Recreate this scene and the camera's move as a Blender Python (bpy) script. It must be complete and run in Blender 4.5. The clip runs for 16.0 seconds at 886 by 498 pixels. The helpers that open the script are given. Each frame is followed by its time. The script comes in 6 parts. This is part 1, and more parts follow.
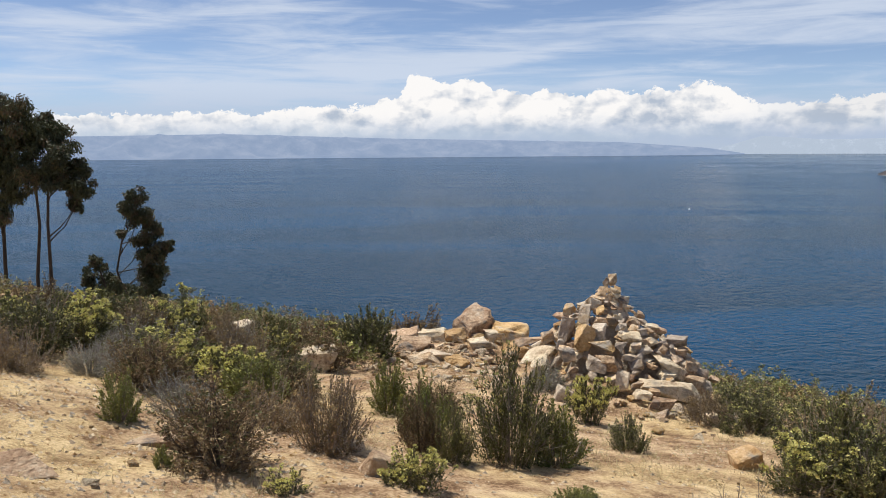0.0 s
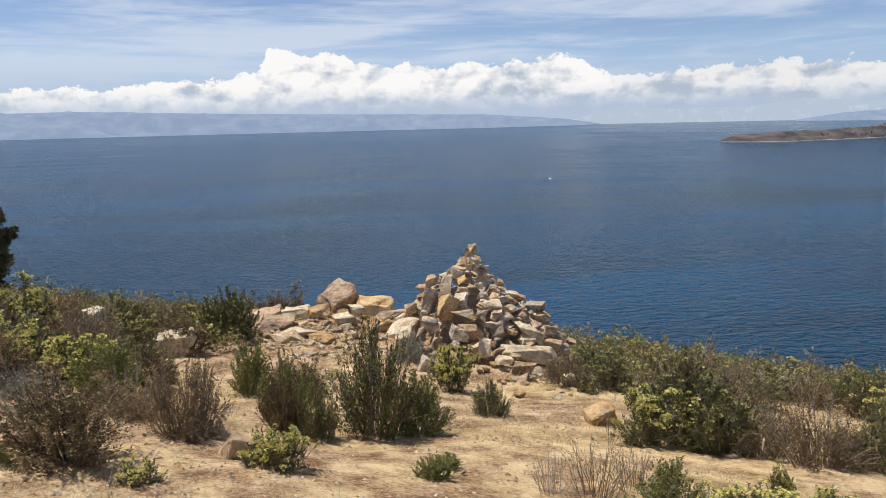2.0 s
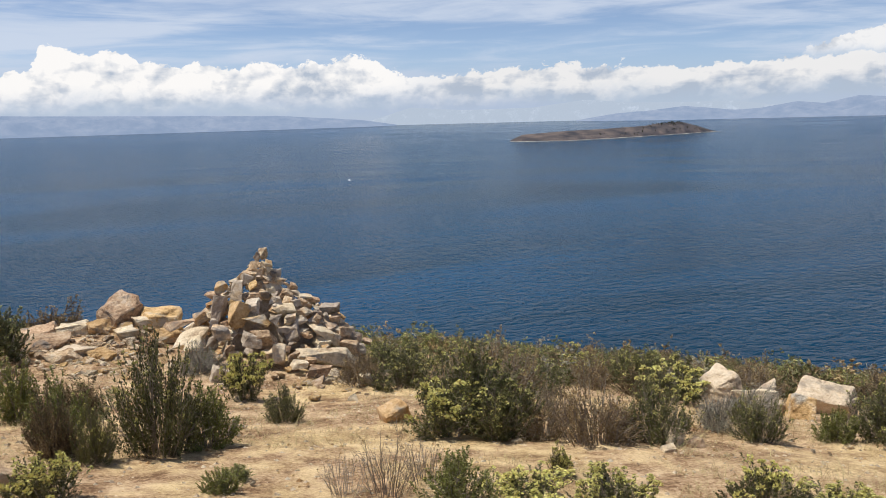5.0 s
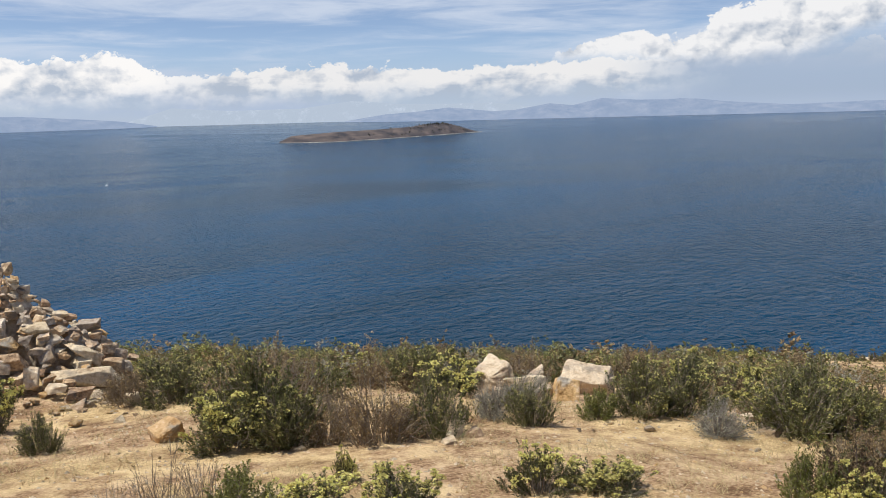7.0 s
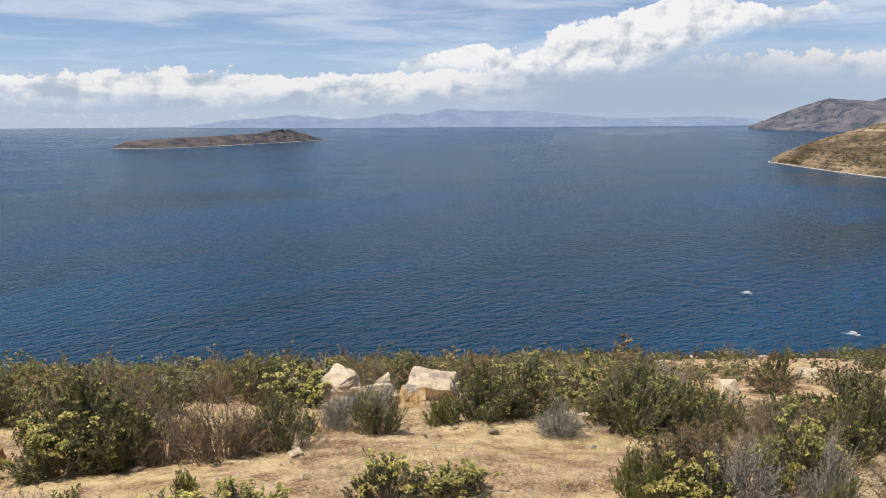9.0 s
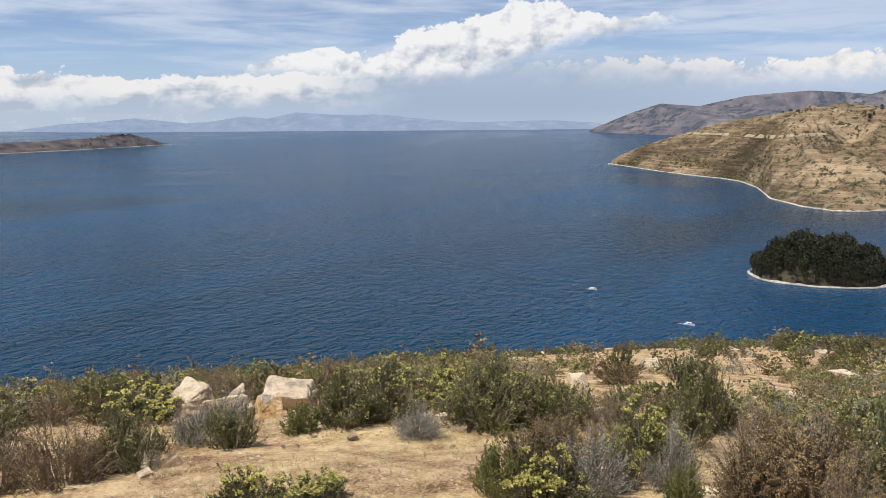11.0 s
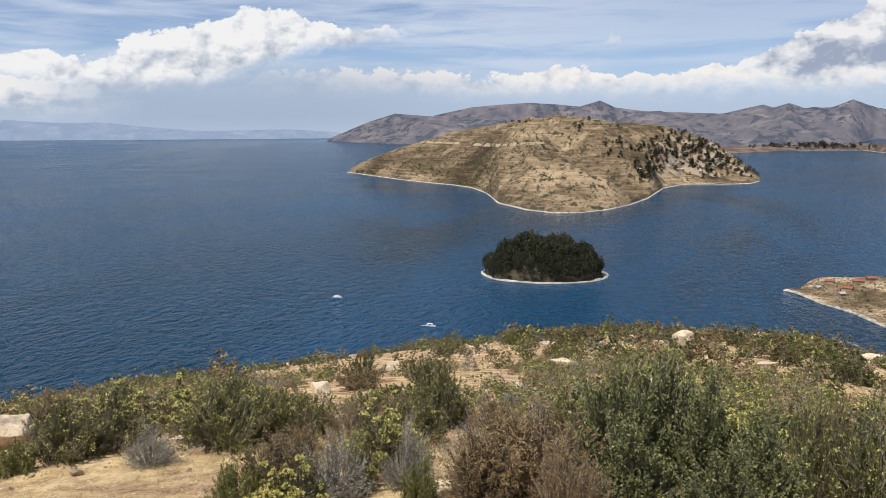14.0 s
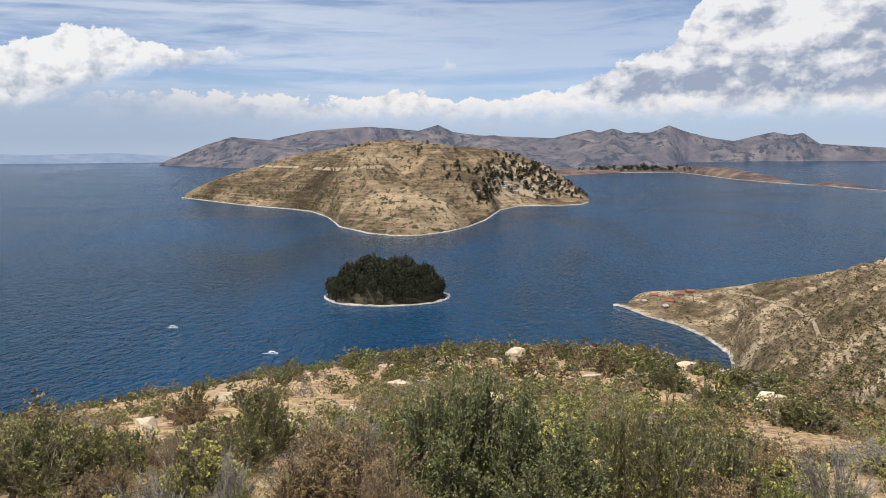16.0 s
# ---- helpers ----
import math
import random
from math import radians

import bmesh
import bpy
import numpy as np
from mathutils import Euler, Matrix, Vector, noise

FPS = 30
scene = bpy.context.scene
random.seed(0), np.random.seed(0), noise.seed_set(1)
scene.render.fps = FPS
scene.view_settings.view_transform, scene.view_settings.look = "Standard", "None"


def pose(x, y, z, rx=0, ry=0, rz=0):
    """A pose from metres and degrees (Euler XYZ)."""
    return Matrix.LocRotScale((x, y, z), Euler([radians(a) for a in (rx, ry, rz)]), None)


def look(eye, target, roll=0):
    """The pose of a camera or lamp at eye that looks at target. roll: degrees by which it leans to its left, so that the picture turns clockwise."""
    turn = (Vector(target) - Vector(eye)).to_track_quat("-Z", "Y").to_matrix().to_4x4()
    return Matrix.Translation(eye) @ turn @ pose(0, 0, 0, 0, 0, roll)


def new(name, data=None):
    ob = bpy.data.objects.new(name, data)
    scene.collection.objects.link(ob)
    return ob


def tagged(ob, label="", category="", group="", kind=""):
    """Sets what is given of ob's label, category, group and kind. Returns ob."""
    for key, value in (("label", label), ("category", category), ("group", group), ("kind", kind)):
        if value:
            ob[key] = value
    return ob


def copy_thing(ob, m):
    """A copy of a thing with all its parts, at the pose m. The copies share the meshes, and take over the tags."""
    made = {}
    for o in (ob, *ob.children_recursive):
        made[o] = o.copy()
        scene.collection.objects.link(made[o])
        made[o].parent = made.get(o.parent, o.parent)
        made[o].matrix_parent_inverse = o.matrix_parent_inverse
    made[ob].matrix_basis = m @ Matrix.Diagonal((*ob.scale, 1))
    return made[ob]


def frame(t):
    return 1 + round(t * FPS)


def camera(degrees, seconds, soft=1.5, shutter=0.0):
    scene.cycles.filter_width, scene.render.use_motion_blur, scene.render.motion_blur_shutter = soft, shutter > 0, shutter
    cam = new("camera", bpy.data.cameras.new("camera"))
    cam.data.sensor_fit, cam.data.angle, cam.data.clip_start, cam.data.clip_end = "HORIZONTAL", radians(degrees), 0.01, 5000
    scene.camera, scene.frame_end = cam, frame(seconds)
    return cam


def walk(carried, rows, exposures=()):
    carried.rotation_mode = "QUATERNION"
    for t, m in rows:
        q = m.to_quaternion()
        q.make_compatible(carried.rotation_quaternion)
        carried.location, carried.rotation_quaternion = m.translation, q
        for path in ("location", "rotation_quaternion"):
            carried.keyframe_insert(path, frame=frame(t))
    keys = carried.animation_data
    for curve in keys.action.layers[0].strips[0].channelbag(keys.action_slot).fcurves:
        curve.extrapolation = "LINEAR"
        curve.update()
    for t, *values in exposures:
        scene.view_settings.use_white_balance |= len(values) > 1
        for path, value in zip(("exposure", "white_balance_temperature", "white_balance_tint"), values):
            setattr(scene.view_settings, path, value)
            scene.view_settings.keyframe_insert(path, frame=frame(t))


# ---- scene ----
cam = camera(55.26, 16.0, soft=0.75)
EYE = 1.6
# seconds, place from the first eye, yaw, pitch, roll
ROWS = [
    (0, 0.001, 0.000, 0.000, 0.00, -6.70, 0.31),
    (0.5, 0.019, -0.000, -0.001, -2.08, -7.16, 0.46),
    (1, 0.036, -0.001, -0.005, -4.25, -7.62, 0.64),
    (1.5, 0.054, -0.003, -0.007, -6.74, -8.15, 0.90),
    (2, 0.079, -0.002, -0.007, -9.12, -8.56, 1.23),
    (2.5, 0.103, -0.008, -0.010, -11.42, -8.60, 1.46),
    (3, 0.118, -0.015, -0.014, -13.54, -8.57, 1.39),
    (5.5, 0.210, 0.008, -0.020, -26.67, -8.70, 1.73),
    (6, 0.215, 0.046, -0.018, -31.54, -8.64, 1.97),
    (6.5, 0.225, 0.059, -0.023, -35.38, -8.97, 1.71),
    (7, 0.225, 0.055, -0.022, -38.01, -9.10, 1.44),
    (7.5, 0.220, 0.050, -0.022, -40.31, -8.95, 1.21),
    (8, 0.220, 0.046, -0.020, -42.89, -8.79, 0.81),
    (8.5, 0.224, 0.039, -0.022, -45.68, -8.75, 0.49),
    (9, 0.229, 0.039, -0.020, -48.28, -8.68, 0.32),
    (11.5, 0.240, 0.048, -0.018, -60.82, -8.34, 0.27),
    (12, 0.238, 0.044, -0.021, -63.67, -8.27, 0.21),
    (12.5, 0.242, 0.038, -0.022, -66.92, -8.68, 0.23),
    (13, 0.244, 0.032, -0.019, -69.63, -8.70, 0.26),
    (13.5, 0.236, 0.012, -0.013, -72.36, -8.18, 0.28),
    (14, 0.230, -0.043, -0.002, -75.63, -7.94, 0.16),
    (14.5, 0.215, -0.099, 0.011, -78.42, -7.67, -0.03),
    (15, 0.198, -0.146, 0.021, -81.03, -7.39, -0.10),
    (15.5, 0.180, -0.189, 0.025, -83.65, -6.95, -0.01),
    (16, 0.157, -0.234, 0.025, -86.34, -6.39, 0.20),
]
walk(cam, [(t, pose(x, y, EYE + z, 90 + pitch, roll, yaw)) for t, x, y, z, yaw, pitch, roll in ROWS])

# ---- world, sun, exposure ----
SUN_AZ, SUN_EL = -60.0, 66.0
LAKE_Z = EYE - 100.0


class Nodes:
    """Small helper to write node trees."""

    def __init__(self, tree):
        self.tree = tree
        tree.nodes.clear()

    def add(self, kind, **settings):
        n = self.tree.nodes.new(kind)
        for k, v in settings.items():
            setattr(n, k, v)
        return n

    def put(self, socket, value):
        if isinstance(value, bpy.types.NodeSocket):
            self.tree.links.new(value, socket)
        elif value is not None:
            socket.default_value = value

    def math(self, op, a, b=None, c=None, clamp=False):
        n = self.add("ShaderNodeMath", operation=op, use_clamp=clamp)
        for i, v in enumerate((a, b, c)):
            self.put(n.inputs[i], v)
        return n.outputs[0]

    def vec(self, x=0.0, y=0.0, z=0.0):
        n = self.add("ShaderNodeCombineXYZ")
        for i, v in enumerate((x, y, z)):
            self.put(n.inputs[i], v)
        return n.outputs[0]

    def smooth(self, v, lo, hi, a=0.0, b=1.0):
        n = self.add("ShaderNodeMapRange", interpolation_type="SMOOTHSTEP")
        for i, q in enumerate((v, lo, hi, a, b)):
            self.put(n.inputs[i], q)
        return n.outputs[0]

    def noise(self, vector, scale, detail=4.0, rough=0.55, distortion=0.0):
        n = self.add("ShaderNodeTexNoise")
        self.put(n.inputs["Vector"], vector)
        for k, v in (("Scale", scale), ("Detail", detail), ("Roughness", rough), ("Distortion", distortion)):
            self.put(n.inputs[k], v)
        return n.outputs["Fac"]

    def mix(self, fac, a, b):
        n = self.add("ShaderNodeMix", data_type="RGBA")
        self.put(n.inputs["Factor"], fac)
        self.put(n.inputs[6], a if isinstance(a, bpy.types.NodeSocket) else (*a, 1))
        self.put(n.inputs[7], b if isinstance(b, bpy.types.NodeSocket) else (*b, 1))
        return n.outputs[2]

    def ramp(self, fac, stops):
        n = self.add("ShaderNodeValToRGB")
        self.put(n.inputs[0], fac)
        e = n.color_ramp.elements
        while len(e) < len(stops):
            e.new(0.5)
        for el, (p, c) in zip(e, stops):
            el.position, el.color = p, (*c, 1) if isinstance(c, tuple) else (c, c, c, 1)
        return n.outputs[0]

    def profile(self, az, rows, lo=-30.0, hi=120.0, top=12.0):
        """A height by azimuth, in degrees, through rows of (azimuth, height)."""
        f = self.math("DIVIDE", self.math("SUBTRACT", az, lo), hi - lo, clamp=True)
        return self.math("MULTIPLY", self.ramp(f, [((a - lo) / (hi - lo), h / top) for a, h in rows]), top)


world = bpy.data.worlds.new("sky")
scene.world = world
world.use_nodes = True
w = Nodes(world.node_tree)
sky = w.add("ShaderNodeTexSky", sky_type="NISHITA", sun_disc=False, altitude=3800.0, air_density=1.0, dust_density=0.6, ozone_density=1.5)
sky.sun_elevation, sky.sun_rotation = radians(SUN_EL), radians(SUN_AZ)
sep = w.add("ShaderNodeSeparateXYZ")
w.put(sep.inputs[0], w.add("ShaderNodeTexCoord").outputs["Generated"])
dx, dy, dz = sep.outputs
az = w.math("MULTIPLY", w.math("ARCTAN2", dx, dy), 57.2958)
el = w.math("MULTIPLY", w.math("ARCSINE", dz), 57.2958)
wob = w.math("MULTIPLY", w.math("SUBTRACT", w.noise(w.vec(az, el, 1.0), 0.9, 4.0, 0.6), 0.5), 1.1)


def puffs(da, de, scale, detail=4.0):
    """Rounded heaps of cloud: 1 at a heap's middle, 0 in the creases."""
    n = w.add("ShaderNodeTexVoronoi", feature="SMOOTH_F1", voronoi_dimensions="2D", normalize=True)
    x = w.math("ADD", w.math("ADD", az, wob), da)
    y = w.math("MULTIPLY", w.math("ADD", w.math("ADD", el, wob), de), 1.25)
    w.put(n.inputs["Vector"], w.vec(x, y, 0.0))
    for k, v in (("Scale", scale), ("Detail", detail), ("Roughness", 0.55), ("Lacunarity", 2.4), ("Smoothness", 0.42)):
        w.put(n.inputs[k], v)
    return w.math("SUBTRACT", 1.0, n.outputs["Distance"])


heap = puffs(0.0, 0.0, 0.85)
broad = puffs(0.0, 0.0, 0.42, 2.0)
broad_sun = puffs(-0.45, 0.55, 0.42, 2.0)
big = w.noise(w.vec(az, w.math("MULTIPLY", el, 1.6), 2.0), 0.33, 5.0, 0.55)
lump = w.math("ADD", w.math("MULTIPLY", w.math("SUBTRACT", big, 0.5), 1.9), w.math("MULTIPLY", w.math("SUBTRACT", heap, 0.62), 1.5))
fold = w.noise(w.vec(az, w.math("MULTIPLY", el, 1.9), 5.0), 0.55, 4.0, 0.55)
relief = w.math("ADD", w.math("MULTIPLY", w.math("SUBTRACT", broad, broad_sun), 2.1), w.math("MULTIPLY", w.math("SUBTRACT", heap, 0.62), 0.55))
relief = w.math("ADD", relief, w.math("MULTIPLY", w.math("SUBTRACT", fold, 0.5), 1.7))

tier = w.noise(w.vec(w.math("MULTIPLY", az, 0.30), w.math("MULTIPLY", el, 1.05), 9.0), 0.75, 4.0, 0.5, 0.3)

# thin high veil, drawn out along the horizon
veil_at = w.vec(w.math("MULTIPLY", az, 0.040), w.math("MULTIPLY", el, 0.30), 3.0)
veil = w.noise(veil_at, 1.0, 7.0, 0.55, 0.5)
streak = w.noise(w.vec(w.math("MULTIPLY", az, 0.10), w.math("MULTIPLY", el, 0.95), 8.0), 1.0, 6.0, 0.6, 0.7)
veil = w.math("ADD", w.math("MULTIPLY", veil, 0.62), w.math("MULTIPLY", streak, 0.38))
veil = w.math("MULTIPLY", w.smooth(veil, 0.41, 0.60), w.math("MULTIPLY", w.smooth(el, 55.0, 14.0, 0.25, 1.0), w.smooth(az, 72.0, 96.0, 1.0, 0.62)))

tint = w.add("ShaderNodeMix", data_type="RGBA", blend_type="MULTIPLY")
tint.inputs["Factor"].default_value = 1.0
w.put(tint.inputs[6], sky.outputs[0])
tint.inputs[7].default_value = (0.112, 0.108, 0.112, 1)
colour = w.mix(w.math("MULTIPLY_ADD", veil, 0.78, 0.03), tint.outputs[2], (0.675, 0.75, 0.88))
low_haze = w.smooth(el, 5.0, 0.8)
colour = w.mix(w.math("MULTIPLY", low_haze, 0.72), colour, (0.39, 0.49, 0.68))


def cloud(colour, top, base, soft_top=0.16, soft_base=1.0, white=(0.93, 0.93, 0.94), shade=(0.42, 0.49, 0.60), amount=1.0, lumpy=1.0, bright=0.50, folds=1.0, layers=None):
    """Lays a bank of cumulus over the sky between two profiles."""
    e = w.math("SUBTRACT", w.math("ADD", top, w.math("MULTIPLY", lump, lumpy)), el)
    up = w.smooth(e, 0.0, soft_top)
    under = w.math("SUBTRACT", el, w.math("ADD", base, w.math("MULTIPLY", lump, 0.7 * lumpy)))
    mask = w.math("MULTIPLY", w.math("MULTIPLY", up, w.smooth(under, 0.0, soft_base)), amount)
    height = w.math("DIVIDE", w.math("SUBTRACT", el, base), w.math("MAXIMUM", w.math("SUBTRACT", top, base), 0.3))
    soft = w.math("MULTIPLY", w.math("SUBTRACT", big, 0.5), 2.2)
    if layers is not None:
        soft = w.math("MULTIPLY_ADD", w.math("SUBTRACT", tier, 0.5), layers, soft)
    lit = w.math("ADD", w.math("ADD", w.math("MULTIPLY", relief, folds), soft), w.math("MULTIPLY_ADD", height, 0.75, bright - 0.22), clamp=True)
    return w.mix(mask, colour, w.mix(lit, shade, white))


west = w.profile(az, [(-30, 2.3), (-18, 2.3), (-11, 2.4), (-6, 2.9), (-3, 3.4), (-2, 4.7), (1.5, 4.6), (3.5, 3.9), (9.6, 3.6), (15, 3.8), (17, 4.2), (19.2, 3.0), (22, 2.6), (27, 2.8), (31, 3.2), (38, 2.8), (44, 3.1), (56, 2.9), (70, 2.6), (120, 2.6)])
colour = cloud(colour, west, 0.2, soft_base=2.0, white=(0.89, 0.885, 0.89), shade=(0.47, 0.54, 0.65), amount=w.math("MULTIPLY", w.smooth(az, 18.0, 24.0), w.smooth(az, 60.0, 48.0)), bright=0.30, layers=3.4)
colour = cloud(colour, west, 0.2, soft_base=2.2, white=(1.02, 1.0, 0.985), shade=(0.49, 0.56, 0.67), amount=w.smooth(az, 25.0, 19.0), bright=0.47, layers=1.4)
colour = cloud(colour, w.profile(az, [(62, 3.0), (66, 3.9), (76, 3.5), (81, 3.6), (84.0, 4.2), (86.5, 3.5), (89.5, 3.2), (93.3, 4.0), (95, 3.4), (110, 4.0)]), 1.6, soft_base=1.9, white=(0.95, 0.92, 0.90), shade=(0.52, 0.58, 0.68), amount=w.math("MULTIPLY", w.smooth(az, 58.0, 72.0), w.smooth(big, 0.34, 0.50, 0.5, 1.0)), bright=0.46, lumpy=1.25)
# rain under the largest cloud
rain = w.math("MULTIPLY", w.math("MULTIPLY", w.smooth(az, 49.0, 57.0), w.smooth(az, 84.0, 66.0)), w.math("MULTIPLY", w.smooth(el, 5.5, 2.8), w.smooth(el, -0.2, 1.0, 0.4, 1.0)))
colour = w.mix(w.math("MULTIPLY", rain, 0.62), colour, (0.37, 0.46, 0.61))
colour = cloud(colour, w.profile(az, [(85.4, 0.0), (86.1, 6.3), (87.3, 6.2), (88.0, 0.0)]), 5.3, white=(0.85, 0.85, 0.86), lumpy=0.5, soft_top=0.6)
colour = cloud(colour, w.profile(az, [(43, 0.0), (45.5, 3.6), (47.4, 4.4), (51, 5.0), (52.2, 4.3), (54.3, 4.6), (55.6, 5.6), (59.6, 6.4), (61, 7.1), (63, 8.0), (66, 7.6), (68, 6.8), (72, 6.5), (74.5, 6.1), (77, 3.0)]),
               w.profile(az, [(43, 3.0), (52, 2.2), (60, 2.4), (63.5, 3.6), (68.5, 4.9), (75, 6.2)]), bright=0.62, soft_base=1.3)
colour = cloud(colour, w.profile(az, [(93, 0.0), (94.5, 4.1), (96, 5.0), (98, 5.8), (101.6, 7.2), (103, 9.6), (107, 10.8), (112, 10.0), (120, 9.5)]),
               w.profile(az, [(93, 2.7), (105, 2.7), (110, 2.9), (120, 3.0)]), white=(0.90, 0.90, 0.92), shade=(0.36, 0.42, 0.55), soft_base=1.2, bright=0.30, folds=1.0, layers=2.6)
bg = w.add("ShaderNodeBackground")
w.put(bg.inputs[0], colour)
bg.inputs[1].default_value = 0.95
w.put(w.add("ShaderNodeOutputWorld").inputs[0], bg.outputs[0])

sun = new("sun", bpy.data.lights.new("sun", "SUN"))
sun.data.energy, sun.data.angle, sun.data.color = 5.0, radians(0.53), (1.0, 0.945, 0.85)
sa, se = radians(SUN_AZ), radians(SUN_EL)
sun.matrix_world = look((math.sin(sa) * math.cos(se) * 50, math.cos(sa) * math.cos(se) * 50, math.sin(se) * 50), (0, 0, 0))

# ---- materials ----


def material(name, colours, scale=1.0, rough=0.9, bump=0.0, bump_scale=None, coords="Object", spread=0.0, bump_dist=0.02, metallic=0.0, stain=None, spec=0.3, hue=0.04, translucent=0.0, detail=6.0):
    """A surface with two scales of variation: colours is a row of (position, colour) over noise."""
    m = bpy.data.materials.new(name)
    m.use_nodes = True
    n = Nodes(m.node_tree)
    at = n.add("ShaderNodeTexCoord").outputs[coords]
    info = n.add("ShaderNodeObjectInfo").outputs["Random"]
    shifted = n.add("ShaderNodeVectorMath", operation="ADD")
    n.put(shifted.inputs[0], at)
    n.put(shifted.inputs[1], n.vec(n.math("MULTIPLY", info, 37.0), n.math("MULTIPLY", info, 91.0), 0.0))
    at = shifted.outputs[0]
    f = n.math("ADD", n.math("MULTIPLY", n.noise(at, scale, detail), 0.6), n.math("MULTIPLY", n.noise(at, scale * 6.3, 5.0), 0.4))
    c = n.ramp(f, colours)
    if stain:
        c = n.mix(n.smooth(n.noise(at, scale * stain[1], 4.0), 0.52, 0.68), c, stain[0])
    if spread:
        hsv = n.add("ShaderNodeHueSaturation")
        n.put(hsv.inputs["Color"], c)
        island = n.add("ShaderNodeNewGeometry").outputs["Random Per Island"]
        both = n.math("ADD", n.math("MULTIPLY", info, 0.5), n.math("MULTIPLY", island, 0.5))
        n.put(hsv.inputs["Value"], n.math("MULTIPLY_ADD", both, 2 * spread, 1 - spread))
        n.put(hsv.inputs["Hue"], n.math("MULTIPLY_ADD", island, hue, 0.5 - hue / 2))
        c = hsv.outputs[0]
    p = n.add("ShaderNodeBsdfPrincipled")
    n.put(p.inputs["Base Color"], c)
    p.inputs["Roughness"].default_value, p.inputs["Metallic"].default_value = rough, metallic
    p.inputs["Specular IOR Level"].default_value = spec
    if bump:
        b = n.add("ShaderNodeBump")
        b.inputs["Strength"].default_value, b.inputs["Distance"].default_value = bump, bump_dist
        n.put(b.inputs["Height"], n.noise(at, bump_scale or scale * 4, 8.0, 0.62))
        n.put(p.inputs["Normal"], b.outputs[0])
    shader = p.outputs[0]
    if translucent:
        t = n.add("ShaderNodeBsdfTranslucent")
        n.put(t.inputs[0], c)
        s = n.add("ShaderNodeMixShader")
        s.inputs[0].default_value = translucent
        n.put(s.inputs[1], shader)
        n.put(s.inputs[2], t.outputs[0])
        shader = s.outputs[0]
    n.put(n.add("ShaderNodeOutputMaterial").inputs[0], shader)
    return m


def water_material():
    m = bpy.data.materials.new("lake_water")
    m.use_nodes = True
    n = Nodes(m.node_tree)
    at = n.add("ShaderNodeTexCoord").outputs["Object"]
    p = n.add("ShaderNodeBsdfPrincipled")
    # wind lanes: long calm and ruffled bands
    lanes = n.add("ShaderNodeMapping")
    n.put(lanes.inputs["Vector"], at)
    lanes.inputs["Rotation"].default_value = (0, 0, radians(-28))
    lanes.inputs["Scale"].default_value = (0.0011, 0.0045, 1)
    lane = n.smooth(n.noise(lanes.outputs[0], 1.0, 5.0, 0.6, 0.8), 0.38, 0.66)
    n.put(p.inputs["Base Color"], n.mix(lane, (0.0028, 0.0270, 0.0565), (0.0052, 0.0500, 0.1175)))
    n.put(p.inputs["Roughness"], n.math("MULTIPLY_ADD", lane, 0.08, 0.12))
    p.inputs["IOR"].default_value = 1.33
    p.inputs["Specular IOR Level"].default_value = 0.09
    waves = n.add("ShaderNodeMapping")
    n.put(waves.inputs["Vector"], at)
    waves.inputs["Rotation"].default_value = (0, 0, radians(-30))
    waves.inputs["Scale"].default_value = (0.8, 1.3, 1)
    swell = n.noise(waves.outputs[0], 0.15, 3.0, 0.6, 0.5)
    b = n.add("ShaderNodeBump")
    b.inputs["Distance"].default_value = 6.0
    flat = n.add("ShaderNodeVectorMath", operation="LENGTH")
    n.put(flat.inputs[0], at)
    n.put(b.inputs["Strength"], n.math("MULTIPLY", n.math("MULTIPLY_ADD", lane, 0.25, 0.75), n.smooth(flat.outputs["Value"], 1500.0, 4800.0, 1.0, 0.10)))
    n.put(b.inputs["Height"], swell)
    n.put(p.inputs["Normal"], b.outputs[0])
    n.put(n.add("ShaderNodeOutputMaterial").inputs[0], p.outputs[0])
    return m


def hazed_land_material(name, colours, haze_glow, scale, relief=60.0, woods=None):
    """Land kilometres off; the bright air's haze is put in as emission."""
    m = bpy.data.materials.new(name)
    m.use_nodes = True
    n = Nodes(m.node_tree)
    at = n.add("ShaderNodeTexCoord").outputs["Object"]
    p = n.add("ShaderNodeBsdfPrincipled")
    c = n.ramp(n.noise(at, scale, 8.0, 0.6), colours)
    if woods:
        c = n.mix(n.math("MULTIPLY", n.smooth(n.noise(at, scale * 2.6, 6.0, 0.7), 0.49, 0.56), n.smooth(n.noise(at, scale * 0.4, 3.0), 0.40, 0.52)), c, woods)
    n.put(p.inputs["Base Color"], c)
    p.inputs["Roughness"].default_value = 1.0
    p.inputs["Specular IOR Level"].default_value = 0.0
    # air haze painted as one even emission over the whole slope
    p.inputs["Emission Color"].default_value = (*haze_glow, 1)
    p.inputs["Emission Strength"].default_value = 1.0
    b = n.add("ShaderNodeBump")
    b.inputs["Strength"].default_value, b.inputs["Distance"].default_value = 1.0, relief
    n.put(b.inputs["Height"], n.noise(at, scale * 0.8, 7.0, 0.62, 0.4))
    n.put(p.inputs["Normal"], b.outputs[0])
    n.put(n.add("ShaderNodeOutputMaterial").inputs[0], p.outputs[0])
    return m


